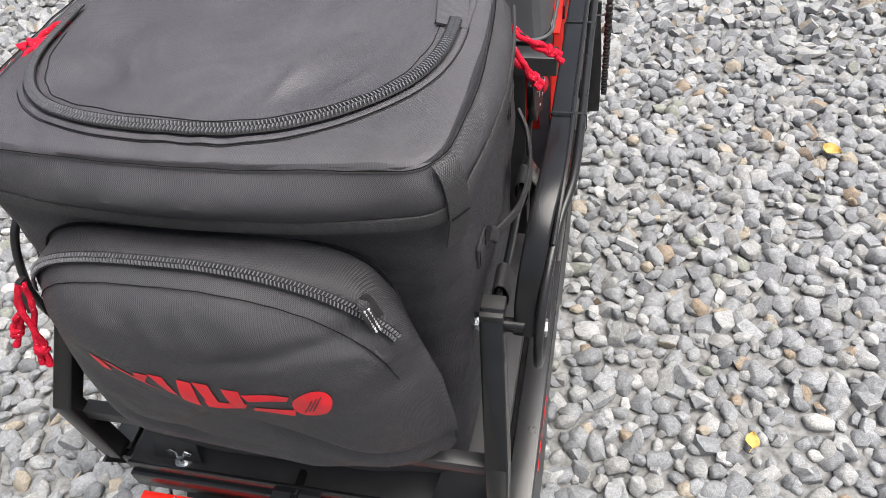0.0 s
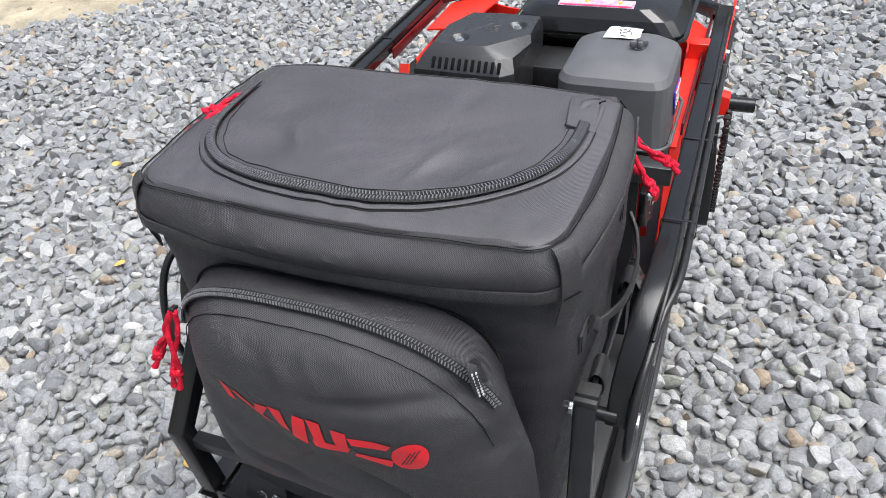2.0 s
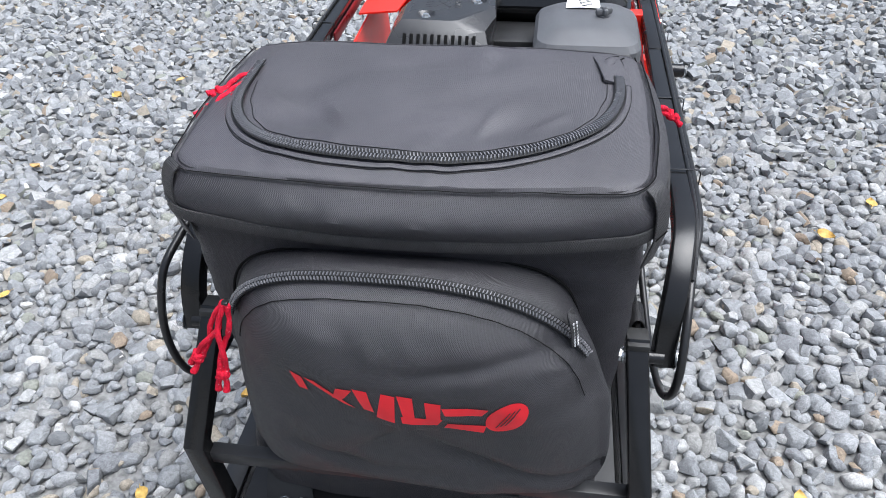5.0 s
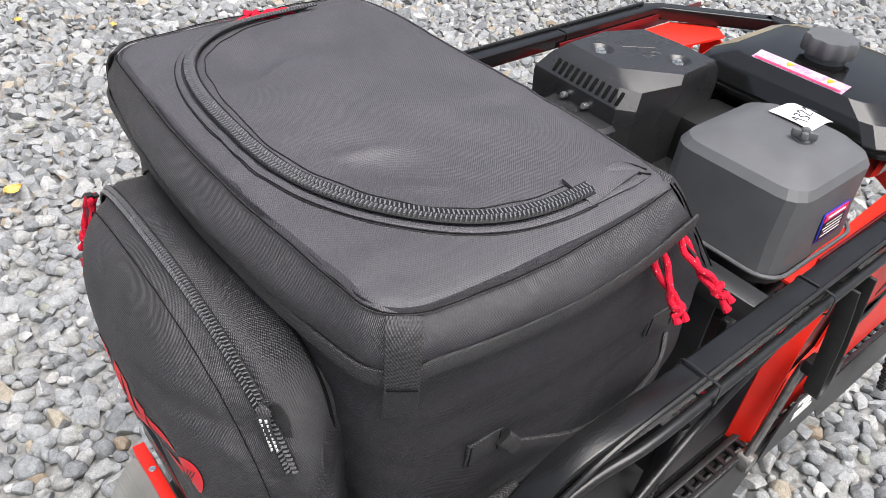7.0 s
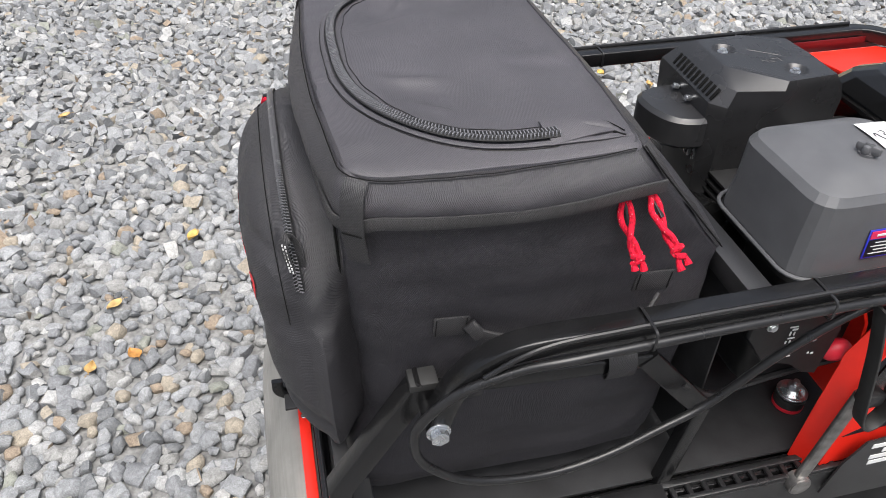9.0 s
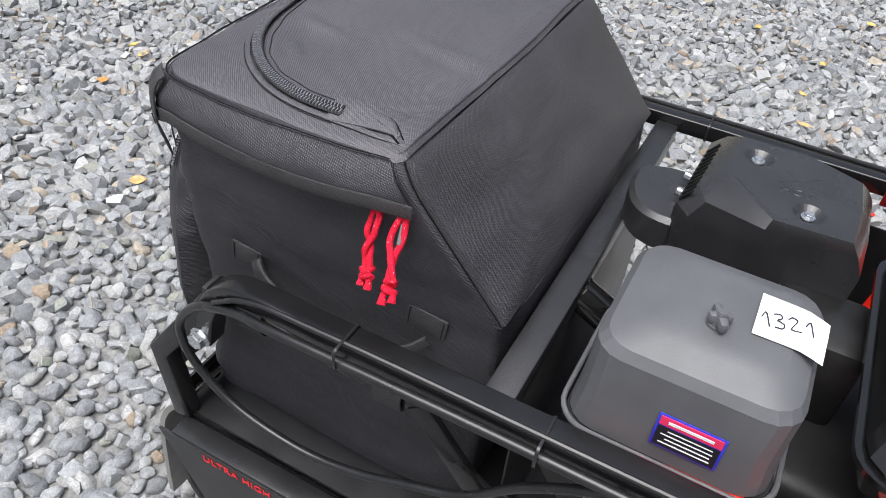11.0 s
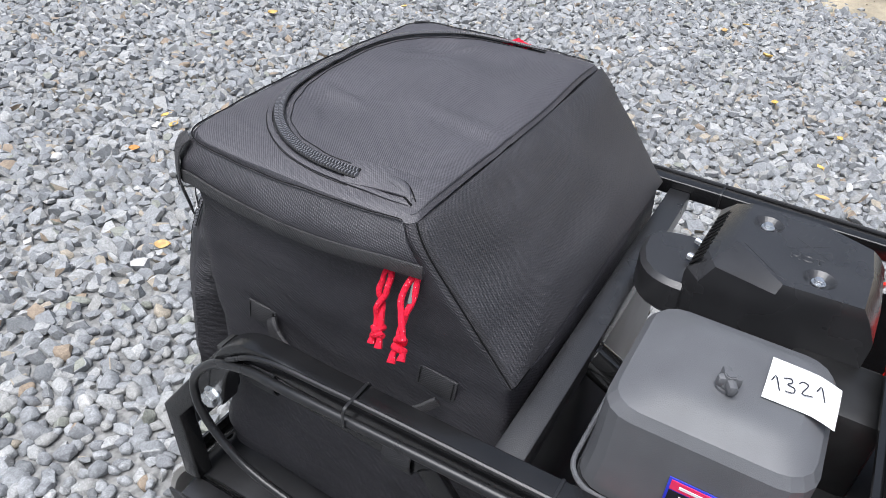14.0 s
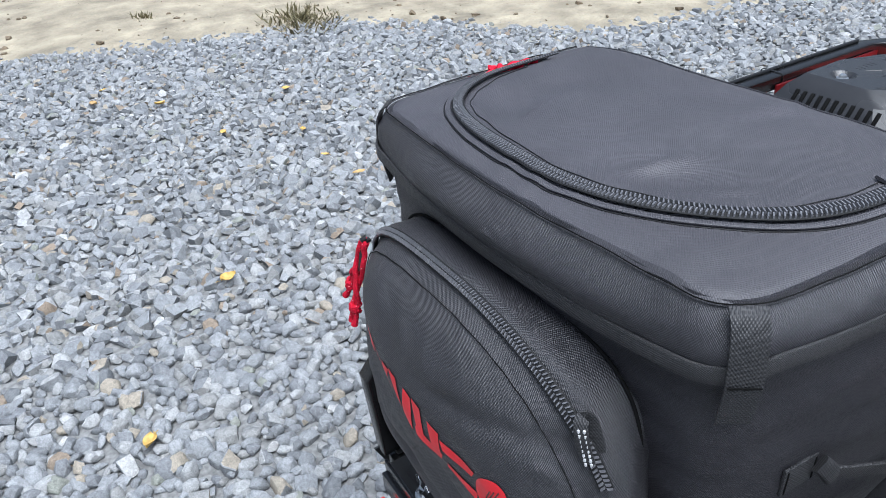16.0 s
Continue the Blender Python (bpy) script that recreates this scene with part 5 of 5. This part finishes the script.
kb = bm_cyl((0.192, 0.598, 0.949), (0.192, 0.598, 0.953), 0.010, 20)
for k in range(2):
    m = Matrix.Rotation(radians(90 * k + 25), 4, "Z")
    kb = bm_box((0.192, 0.598, 0.958), (0.030 - 0.008 * k, 0.009, 0.012), 0.004, m=m, bm=kb)
kb = bm_cyl((0.192, 0.598, 0.953), (0.192, 0.598, 0.966), 0.008, 16, 0.005, bevel=0.001, bm=kb)
part("cover_knob", kb, M_PLASTIC, eng, "winged plastic knob")


# the paper with a handwritten number, laid over the cover's edge
def paper():
    bm = bmesh.new()
    rows = []
    for i in range(9):
        row = []
        for k in range(7):
            u, v = i / 8, k / 6
            x = 0.142 + 0.058 * u * (1 - 0.1 * v) + 0.004 * v
            y = 0.636 + 0.061 * v
            z = 0.9550 - 0.006 * max(0.0, (y - 0.674) / 0.022) ** 1.3 + 0.0012 * math.sin(3 * u + v)
            row.append(bm.verts.new((x, y, z)))
        rows.append(row)
    for a, b in zip(rows, rows[1:]):
        for k in range(6):
            bm.faces.new((a[k], a[k + 1], b[k + 1], b[k]))
    thicken(bm, 0.0004)
    return tagged(part("paper_note", bm, M_PAPER), "white paper note with a handwritten number on the filter cover", "paper")


note = paper()
# strokes of the number 1321 in a pen's hand, in the paper's own plane
for stroke in (((0.0, 0.55), (0.1, 0.85), (0.12, 0.1)), ((0.24, 0.85), (0.36, 0.9), (0.38, 0.7), (0.29, 0.55), (0.4, 0.4), (0.36, 0.15), (0.22, 0.15)),
               ((0.5, 0.75), (0.58, 0.9), (0.66, 0.75), (0.52, 0.25), (0.7, 0.22)), ((0.8, 0.6), (0.9, 0.85), (0.9, 0.1))):
    pts = [Vector((0.190 - 0.009 * u - 0.023 * v, 0.643 + 0.046 * u - 0.006 * v, 0.9575)) for u, v in stroke]
    part("pen_stroke", sweep(spline(pts, 4), circle(0.0006, 6)), M_INK, note)

# warning label on the cover's side
lab = part("warning_label", bm_box((0.2570, 0.612, 0.868), (0.0012, 0.060, 0.040), 0.0003, m=Matrix.Rotation(radians(-4), 4, "Y")), M_LABELBLUE, eng, "blue-edged warning label")
part("label_field", bm_box((0.2578, 0.612, 0.862), (0.0012, 0.055, 0.024), m=Matrix.Rotation(radians(-4), 4, "Y")), M_LABELBLACK, eng)
part("label_head", bm_box((0.2570, 0.612, 0.881), (0.0014, 0.055, 0.010), m=Matrix.Rotation(radians(-4), 4, "Y")), M_LABELRED, eng)
for k in range(4):
    part("label_line", bm_box((0.2588 - 0.0004 * k, 0.612 + 0.002 * (k % 2), 0.855 + 0.005 * k), (0.0008, 0.046 - 0.006 * (k % 2), 0.0015)), M_PAPER, eng)
part("label_line", bm_box((0.2572, 0.612, 0.881), (0.002, 0.040, 0.003)), M_PAPER, eng)


# filler box added to keep the gap between the covers dark
part("engine_gap_filler", bm_box((0.040, 0.695, 0.815), (0.095, 0.10, 0.135), 0.012), M_ENGINE, eng, "dark engine filler box between the covers")

# exhaust cover with vents
levels = []
for z, ring in ((0.660, ((-0.150, 0.535), (-0.022, 0.533), (-0.006, 0.549), (-0.004, 0.61), (-0.006, 0.700), (-0.06, 0.702), (-0.12, 0.700), (-0.150, 0.63))),
                (0.800, ((-0.160, 0.524), (-0.015, 0.520), (0.002, 0.537), (0.004, 0.61), (0.002, 0.710), (-0.06, 0.712), (-0.142, 0.710), (-0.162, 0.63))),
                (0.912, ((-0.165, 0.520), (-0.012, 0.515), (0.008, 0.533), (0.010, 0.61), (0.007, 0.713), (-0.06, 0.716), (-0.146, 0.714), (-0.168, 0.64))),
                (0.919, ((-0.164, 0.521), (-0.013, 0.516), (0.007, 0.534), (0.010, 0.61), (0.007, 0.712), (-0.06, 0.715), (-0.145, 0.713), (-0.167, 0.64))),
                (0.940, ((-0.152, 0.537), (-0.026, 0.532), (0.001, 0.546), (0.014, 0.611), (0.009, 0.702), (-0.06, 0.705), (-0.128, 0.702), (-0.154, 0.635))),
                (0.9535, ((-0.139, 0.556), (-0.056, 0.552), (-0.044, 0.556), (0.012, 0.614), (0.006, 0.692), (-0.06, 0.695), (-0.116, 0.691), (-0.141, 0.630)))):
    levels.append([(x, y, z) for x, y in ring])
shell = loft(levels)
bmesh.ops.bevel(shell, geom=[e for e in shell.edges if e.calc_face_angle(0.0) > 0.12], offset=0.0030, offset_type="OFFSET", segments=2, profile=0.5, affect="EDGES", clamp_overlap=True)
mc = part("muffler_cover", shell, M_COVER, eng, "black pressed exhaust cover", crisp=22)
# near-black boxes on the closed cover, painted for the shade inside the vent holes
for k in range(11):
    part("vent_slot_shade", bm_box((-0.131 + 0.0116 * k, 0.5275 - 0.0004 * k, 0.9306), (0.0054, 0.0016, 0.019), 0.0007, m=Matrix.Rotation(radians(-37), 4, "X")), M_THREAD_SHADE, eng)
# pressed rib over the cover's folded corner
part("pressed_rib", sweep([(-0.047, 0.566, 0.9530), (-0.012, 0.600, 0.9530), (0.002, 0.617, 0.9525)], rrect(0.007, 0.002, 0.0009, 2), up=(0, 0, 1)), M_COVER, eng)
for x, y in ((-0.102, 0.580), (-0.021, 0.646)):
    cut = bm_cyl((x, y, 0.9475), (x, y, 0.9555), 0.011, 28, 0.0195)
    cut_me = bpy.data.meshes.new("cut")
    cut.to_mesh(cut_me)
    cut_ob = bpy.data.objects.new("cut", cut_me)
    cut_ob.parent = eng
    cut_ob.location = mc.location
    bpy.context.scene.collection.objects.link(cut_ob)
    mod = mc.modifiers.new("recess", "BOOLEAN")
    mod.operation, mod.object, mod.solver = "DIFFERENCE", cut_ob, "EXACT"
    bpy.context.view_layer.update()
    solid = bpy.data.meshes.new_from_object(mc.evaluated_get(bpy.context.evaluated_depsgraph_get()))
    mc.modifiers.clear()
    mc.data = solid
    bpy.data.objects.remove(cut_ob)
    part("cover_bolt", hexbolt((x, y, 0.9480), (0, 0, 1), 0.0052, 0.004, 0.0075), M_ZINC, eng, "small zinc bolt")
# embossed word on the cover
txt = bpy.data.curves.new("embossed_word", "FONT")
txt.align_x, txt.body, txt.size, txt.fill_mode, txt.bevel_depth = "CENTER", "HOT", 0.0165, "NONE", 0.0008
tmp_ob = bpy.data.objects.new("tmp", txt)
word_me = bpy.data.meshes.new_from_object(tmp_ob)
bpy.data.objects.remove(tmp_ob)
word_me.materials.append(M_COVER)
word = new("embossed_word", word_me)
word.parent = eng
word.matrix_local = Matrix.Translation((-0.0475, 0.629, 0.9533)) @ Matrix.Rotation(radians(92), 4, "Z")
for a, b in (((-0.064, 0.609), (-0.094, 0.648)), ((-0.064, 0.650), (-0.092, 0.612))):
    part("embossed_rib", sweep([(*a, 0.9533), (*b, 0.9533)], circle(0.0008, 6)), M_COVER, eng)
for k in range(5):
    part("embossed_rib", sweep([(-0.097, 0.612 + 0.008 * k, 0.9533), (-0.108, 0.614 + 0.008 * k, 0.9533)], circle(0.0006, 6)), M_COVER, eng)
# outlet snout with its two screws and the lower grille
hood = [(-0.124, 0.524), (-0.120, 0.485), (-0.110, 0.460), (-0.090, 0.450), (-0.058, 0.453), (-0.030, 0.463), (-0.013, 0.479), (-0.006, 0.500), (-0.006, 0.524)]
sn = prism([(x, y, 0.848) for x, y in hood], (0, 0, 0), (0, 0, 0.048), 0.006)
part("outlet_snout", sn, M_COVER, eng, "black exhaust outlet", crisp=24)
for x in (-0.097, -0.059):
    part("snout_screw", bm_cyl((x, 0.517, 0.903), (x, 0.508, 0.905), 0.0045, 12, bevel=0.0008), M_ZINC, eng)
# zinc pieces added for the grille's open gaps, where pale ground would show through
for k in range(8):
    part("grille_gap_fill", bm_box((-0.098 + 0.0112 * k, 0.518, 0.826 + 0.001 * k), (0.0045, 0.006, 0.017), 0.001), M_ZINC, eng)

# fuel tank with cap and sticker
tk = part("fuel_tank", cover([(0.86, -0.060, 0.235, 0.750, 0.985, 0.03), (0.900, -0.066, 0.242, 0.742, 0.99, 0.032), (0.910, -0.068, 0.245, 0.738, 0.992, 0.032), (0.932, -0.052, 0.228, 0.748, 0.978, 0.035), (0.948, -0.022, 0.20, 0.762, 0.955, 0.035), (0.9525, 0.0, 0.175, 0.785, 0.935, 0.03)], 3), M_TANK, eng, "gloss black fuel tank", crisp=14)
part("tank_flange", cover([(0.900, -0.074, 0.252, 0.731, 1.0, 0.036), (0.906, -0.074, 0.252, 0.731, 1.0, 0.036)], 4), M_TANK, eng)
cap = bm_cyl((0.085, 0.845, 0.952), (0.085, 0.845, 0.962), 0.028, 32)
rings = []
for z, s in ((0.962, 0.96), (0.966, 1.0), (0.980, 1.0), (0.985, 0.94), (0.986, 0.8)):
    rings.append([(0.085 + (0.036 + 0.0022 * math.cos(10 * a)) * s * math.cos(a), 0.845 + (0.036 + 0.0022 * math.cos(10 * a)) * s * math.sin(a), z) for a in np.linspace(0, 2 * math.pi, 80, endpoint=False)])
part("tank_cap", loft(rings, cap), M_PLASTIC, eng, "ribbed black fuel cap")
part("tank_sticker", bm_box((0.088, 0.7735, 0.9512), (0.135, 0.024, 0.0012), m=Matrix.Rotation(radians(11), 4, "X")), M_LABELPINK, eng, "pink and purple warning sticker with yellow signs")
part("sticker_head", bm_box((0.088, 0.7645, 0.9503), (0.128, 0.004, 0.0012), m=Matrix.Rotation(radians(11), 4, "X")), M_LABELRED, eng)
for x in (0.07, 0.13):
    part("sticker_sign", bm_cyl((x, 0.778, 0.952), (x, 0.778, 0.9535), 0.007, 3), M_LABELYELLOW, eng)
part("fuel_hose", sweep(spline([(0.13, 1.0, 0.93), (0.15, 1.06, 0.935), (0.18, 1.10, 0.925), (0.22, 1.12, 0.90)], 8), circle(0.0035, 8)), M_HOSE, eng)

# carburettor side: lever plate, red primer, engine mount
part("throttle_plate", prism([(0.228, y, z) for y, z in ((0.486, 0.755), (0.605, 0.765), (0.630, 0.70), (0.620, 0.615), (0.597, 0.622), (0.570, 0.645), (0.522, 0.661), (0.486, 0.714))], (0, 0, 0), (0.012, 0, 0), 0.002), M_ENGINE, eng, "black throttle lever plate")
for y, z in ((0.515, 0.732), (0.585, 0.698), (0.592, 0.746)):
    part("plate_screw", hexbolt((0.240, y, z), (1, 0, 0), 0.006, 0.004, 0.008), M_ZINC, eng)
for y, z, w, h in ((0.550, 0.724, 0.012, 0.002), (0.553, 0.719, 0.008, 0.003), (0.548, 0.712, 0.002, 0.007), (0.554, 0.711, 0.002, 0.006), (0.552, 0.703, 0.010, 0.002), (0.546, 0.696, 0.002, 0.005), (0.552, 0.696, 0.002, 0.005), (0.590, 0.666, 0.003, 0.003), (0.597, 0.664, 0.004, 0.003), (0.560, 0.667, 0.005, 0.002)):
    part("plate_mark", bm_box((0.2408, y, z), (0.001, w, h)), M_PAPER, eng)
bm = bmesh.new()
bmesh.ops.create_uvsphere(bm, u_segments=20, v_segments=12, radius=0.021)
bmesh.ops.scale(bm, vec=(0.7, 1.1, 0.85), verts=bm.verts)
bmesh.ops.translate(bm, vec=(0.232, 0.646, 0.650), verts=bm.verts)
part("red_lever", bm, M_KNOB, eng, "red plastic lever knob")
MX, MY = 0.180, 0.690
mt = bm_cyl((MX, MY, 0.4480), (MX, MY, 0.4780), 0.0240, 28, bevel=0.004)
part("engine_mount", mt, M_RUBBER, sled, "rubber engine mount with a steel washer")
mw = bm_cyl((MX, MY, 0.4780), (MX, MY, 0.4830), 0.0240, 28, bevel=0.001)
mw = bm_cyl((MX, MY, 0.4830), (MX, MY, 0.4900), 0.019, 28, 0.011, bm=mw)
mw = bm_cyl((MX, MY, 0.4900), (MX, MY, 0.4990), 0.010, 6, bevel=0.001, bm=mw)
part("mount_nut", bm_cyl((MX, MY, 0.4990), (MX, MY, 0.5060), 0.005, 12, bm=mw), M_ZINC, sled)
part("mount_ring", bm_cyl((MX, MY, 0.4520), (MX, MY, 0.4590), 0.0245, 28), M_KNOB, sled)
part("mount_bracket", prism([(x, 0.722, z) for x, z in ((0.10, 0.50), (0.235, 0.50), (0.235, 0.54), (0.215, 0.66), (0.185, 0.70), (0.10, 0.70))], (0, 0, 0), (0, 0.006, 0)), M_RED, sled, "red engine bracket")
part("inner_cable", sweep(spline([(0.262, 0.41, 0.665), (0.250, 0.47, 0.615), (0.235, 0.54, 0.602), (0.230, 0.64, 0.610), (0.235, 0.8, 0.63)], 8), circle(0.0055, 8)), M_HOSE, sled)
pipe = bm_cyl((0.078, 0.452, 0.822), (0.074, 0.560, 0.762), 0.021, 28, bevel=0.003)
for k in (0.55, 0.68):
    a = Vector((0.078, 0.452, 0.822)).lerp(Vector((0.074, 0.560, 0.762)), k)
    t = (Vector((0.074, 0.560, 0.762)) - Vector((0.078, 0.452, 0.822))).normalized()
    pipe = bm_cyl(a, a + t * 0.006, 0.0235, 28, bevel=0.0015, bm=pipe)
part("breather_pipe", pipe, M_TANK, eng, "short dark breather pipe with clamp rings")
part("valve_box", bm_box((0.03, 0.55, 0.70), (0.10, 0.07, 0.09), 0.012), M_ENGINE, eng)
for k in range(4):
    part("cylinder_fin", bm_box((0.03, 0.505 + 0.004, 0.70 + 0.018 * k), (0.11, 0.03, 0.006), 0.002), M_COVER, eng)

eng.location += Vector((0.012, 0.010, 0.003))

# ---- red fairing ----
for sx in (1, -1):
    fx = 0.290 * sx
    edge = [(0.651, 0.440), (0.657, 0.56), (0.663, 0.664), (0.705, 0.742), (0.75, 0.82)]
    face = [(fx, y, z) for y, z in ((0.672, 0.445), (0.680, 0.575), (0.745, 0.60), (0.775, 0.70), (0.80, 0.80), (1.16, 0.80), (1.20, 0.62), (1.20, 0.47))]
    if sx < 0:
        face = [(fx, y, z) for y, z in ((0.672, 0.445), (0.615, 0.60), (0.620, 0.70), (0.80, 0.79), (1.16, 0.80), (1.20, 0.62), (1.20, 0.47))]
    back_plate = [(fx - 0.006 * sx, y, z) for y, z in ((0.66, 0.47), (0.69, 0.60), (0.75, 0.80), (0.82, 0.80), (0.78, 0.47))]
    part("bracket_plate", prism(back_plate, (0, 0, 0), (0.003 * sx, 0, 0)), M_FRAME, sled)
    panel = part("fairing", prism(face, (0, 0, 0), (0.004 * sx, 0, 0)), M_RED, sled, "red painted side fairing with dark streaks")
    pth = [Vector((fx - 0.012 * sx, y, z)) for y, z in edge]
    part("fairing_flange", sweep(pth, rrect(0.038, 0.004, 0.001, 1), up=(0.55 * sx, -0.83, 0.1)), M_RED, sled, "broad red folded edge of the fairing")
    flat = ((0.285, 0.53), (0.274, 0.53), (0.254, 0.93), (0.195, 1.09), (0.262, 1.04), (0.285, 1.0)) if sx > 0 else ((0.292, 0.905), (0.212, 0.925), (0.190, 1.10), (0.240, 1.14), (0.292, 1.06))
    lip = [(x * sx, y, 0.826) for x, y in flat]
    part("fairing_top", prism(lip, (0, 0, 0), (0, 0, 0.004)), M_RED, sled)
    rr = random.Random(5)
    for k in range(9):
        y0, z0 = 0.685 + 0.045 * k, 0.475 + 0.06 * rr.random() + 0.02 * k
        q = [(fx + 0.0045 * sx, y0, z0), (fx + 0.0045 * sx, y0 + 0.05 + 0.05 * rr.random(), z0 + 0.04), (fx + 0.0045 * sx, y0 + 0.16 + 0.05 * rr.random(), z0 + 0.02 + 0.05 * rr.random()), (fx + 0.0045 * sx, y0 + 0.07, z0 + 0.006)]
        part("dark_streak", prism(q, (0, 0, 0), (0.0008 * sx, 0, 0)), M_LABELBLACK, sled)
    part("rail_inner_strip", bm_box((-0.010 + 0.297 * sx, 0.88 if sx > 0 else 0.97, 0.834), (0.004, 0.60 if sx > 0 else 0.42, 0.022), 0.001), M_DARKRED, sled, "dark red strip inside the rail")
back = spline([(-0.25, 1.13, 0.80), (-0.15, 1.08, 0.80), (0.0, 1.06, 0.80), (0.15, 1.08, 0.80), (0.25, 1.0, 0.80)], 8)
part("fairing_back", sweep([p + Vector((0, 0, -0.03)) for p in back], rrect(0.004, 0.10, 0.001, 1), up=(0, 0, 1)), M_RED, sled)

# link arm, belt loop, axle stub, chain at the drive side
arm = [Vector((0.308, 0.628, 0.447)), Vector((0.309, 0.640, 0.53)), Vector((0.310, 0.655, 0.64))]
part("link_arm", sweep(spline(arm, 4), rrect(0.022, 0.010, 0.004, 2), up=(1, 0, 0)), M_STEEL, sled, "worn steel link arm")
part("arm_pivot", bm_cyl((0.298, 0.626, 0.440), (0.320, 0.626, 0.440), 0.018, 24, bevel=0.002), M_STEEL, sled)
belt = spline([(0.331, 0.585, 0.828), (0.336, 0.605, 0.75), (0.338, 0.625, 0.66), (0.338, 0.636, 0.620), (0.337, 0.654, 0.604), (0.335, 0.674, 0.624), (0.333, 0.662, 0.70), (0.331, 0.626, 0.828)], 6)
across = []
for a, b in zip([belt[0]] + belt[:-1], belt[1:] + [belt[-1]]):
    t = (b - a).normalized()
    across.append(Vector((0, -t.z, t.y)))
bl = part("rubber_strap", sweep(belt, rrect(0.022, 0.0036, 0.0012, 2), up=across), M_RUBBER, sled, "black rubber strap hanging in a loop from the rail")
part("strap_clip", bm_box((0.322, 0.655, 0.645), (0.024, 0.030, 0.024), 0.005), M_SHEET, bl)
part("axle_stub", bm_cyl((0.25, 0.872, 0.738), (0.397, 0.872, 0.738), 0.014, 24, bevel=0.002), M_FRAME, sled, "black round axle stub")
part("axle_bracket", prism([(x, 0.857, z) for x, z in ((0.262, 0.715), (0.350, 0.720), (0.350, 0.756), (0.31, 0.766), (0.298, 0.86), (0.262, 0.86))], (0, 0, 0), (0, 0.03, 0), 0.001), M_RED, sled, "red axle bracket")
part("rail_block", bm_box((0.312, 0.880, 0.845), (0.031, 0.36, 0.031), 0.003), M_FRAME, sled, "thicker black end block")
part("rail_face", bm_box((0.326, 0.99, 0.832), (0.005, 0.33, 0.052), 0.001), M_RED, sled)
for y in (0.86, 1.08):
    part("face_bolt", hexbolt((0.3285, y, 0.845), (1, 0, 0), 0.006, 0.004, 0.008), M_ZINC, sled)


def chain():
    y0, z0, y1, z1, r = 0.885, 0.690, 1.10, 0.38, 0.045
    path = []
    d = Vector((0, y1 - y0, z1 - z0)).normalized()
    nrm = Vector((0, -d.z, d.y))
    a0, a1 = Vector((0.352, y0, z0)), Vector((0.352, y1, z1))
    ln = (a1 - a0).length
    for k in range(22):
        path.append(a0 + nrm * r + d * (ln * k / 22))
    for k in range(12):
        q = math.pi * k / 12
        path.append(a1 + nrm * (r * math.cos(q)) + d * (r * math.sin(q)))
    for k in range(22):
        path.append(a1 - nrm * r - d * (ln * k / 22))
    for k in range(12):
        q = math.pi * k / 12
        path.append(a0 - nrm * (r * math.cos(q)) - d * (r * math.sin(q)))
    c = part("drive_chain", sweep(path, rrect(0.006, 0.004, 0.001, 1), up=[Vector((1, 0, 0))] * len(path), closed=True), M_STEEL, sled, "oily steel roller chain")
    for i, p in enumerate(path):
        t = (path[(i + 1) % len(path)] - path[i - 1]).normalized()
        u = Vector((1, 0, 0))
        s = t.cross(u)
        mm = Matrix((t, s, u)).transposed().to_4x4()
        part("chain_link", bm_box(p, (0.011, 0.010, 0.014 if i % 2 else 0.010), 0.002, 1, m=mm), M_ENGINE, c)
    for q, rad in ((a0, 0.040), (a1, 0.040)):
        part("sprocket", bm_cyl(q - Vector((0.004, 0, 0)), q + Vector((0.004, 0, 0)), rad, 36, bevel=0.001), M_STEEL, sled)


chain()
# steering bar at the far end
part("handle_bar", sweep(spline([(0.10, 1.19, 0.86), (0.13, 1.17, 0.90), (0.18, 1.145, 0.905), (0.26, 1.145, 0.905)], 8), circle(0.010, 14)), M_FRAME, sled)
part("hand_grip", sweep([(0.255, 1.143, 0.905), (0.46, 1.225, 0.905)], circle(0.0165, 18)), M_RUBBER, sled, "black rubber grip")
part("grip_clamp", bm_box((0.235, 1.132, 0.905), (0.05, 0.036, 0.032), 0.006), M_FRAME, sled)
part("clamp_bolt", hexbolt((0.245, 1.113, 0.905), (0, -1, 0), 0.006, 0.005, 0.008), M_ZINC, sled)


# red words and white sticker on the side plates
def words(text, size, mat, m, owner, name="lettering"):
    cu = bpy.data.curves.new(name, "FONT")
    cu.body, cu.size, cu.extrude, cu.space_character = text, size, 0.0004, 1.1
    ob = bpy.data.objects.new("tmp", cu)
    me = bpy.data.meshes.new_from_object(ob)
    bpy.data.objects.remove(ob)
    me.materials.append(mat)
    w = new(name, me)
    w.parent = owner
    w.matrix_local = Matrix.Translation(-Vector(owner.location)) @ m
    return w


words("ULTRA HIGH", 0.020, M_PRINT, Matrix.Translation((0.3078, 0.03, 0.425)) @ Matrix.Rotation(radians(90), 4, "Z") @ Matrix.Rotation(radians(90), 4, "X"), sled)
part("sign_plate", prism([(0.311, y, z) for y, z in ((0.675, 0.40), (0.690, 0.47), (0.715, 0.515), (0.86, 0.525), (0.87, 0.40))], (0, 0, 0), (0.003, 0, 0)), M_SHEET, sled, "black side plate with white print")
for k, (y, ln) in enumerate(((0.757, 0.06), (0.762, 0.03), (0.752, 0.05), (0.757, 0.06))):
    part("sticker_bar", bm_box((0.3144, y + 0.003 * k, 0.502 - 0.014 * k), (0.001, ln, 0.009)), M_PAPER, sled)
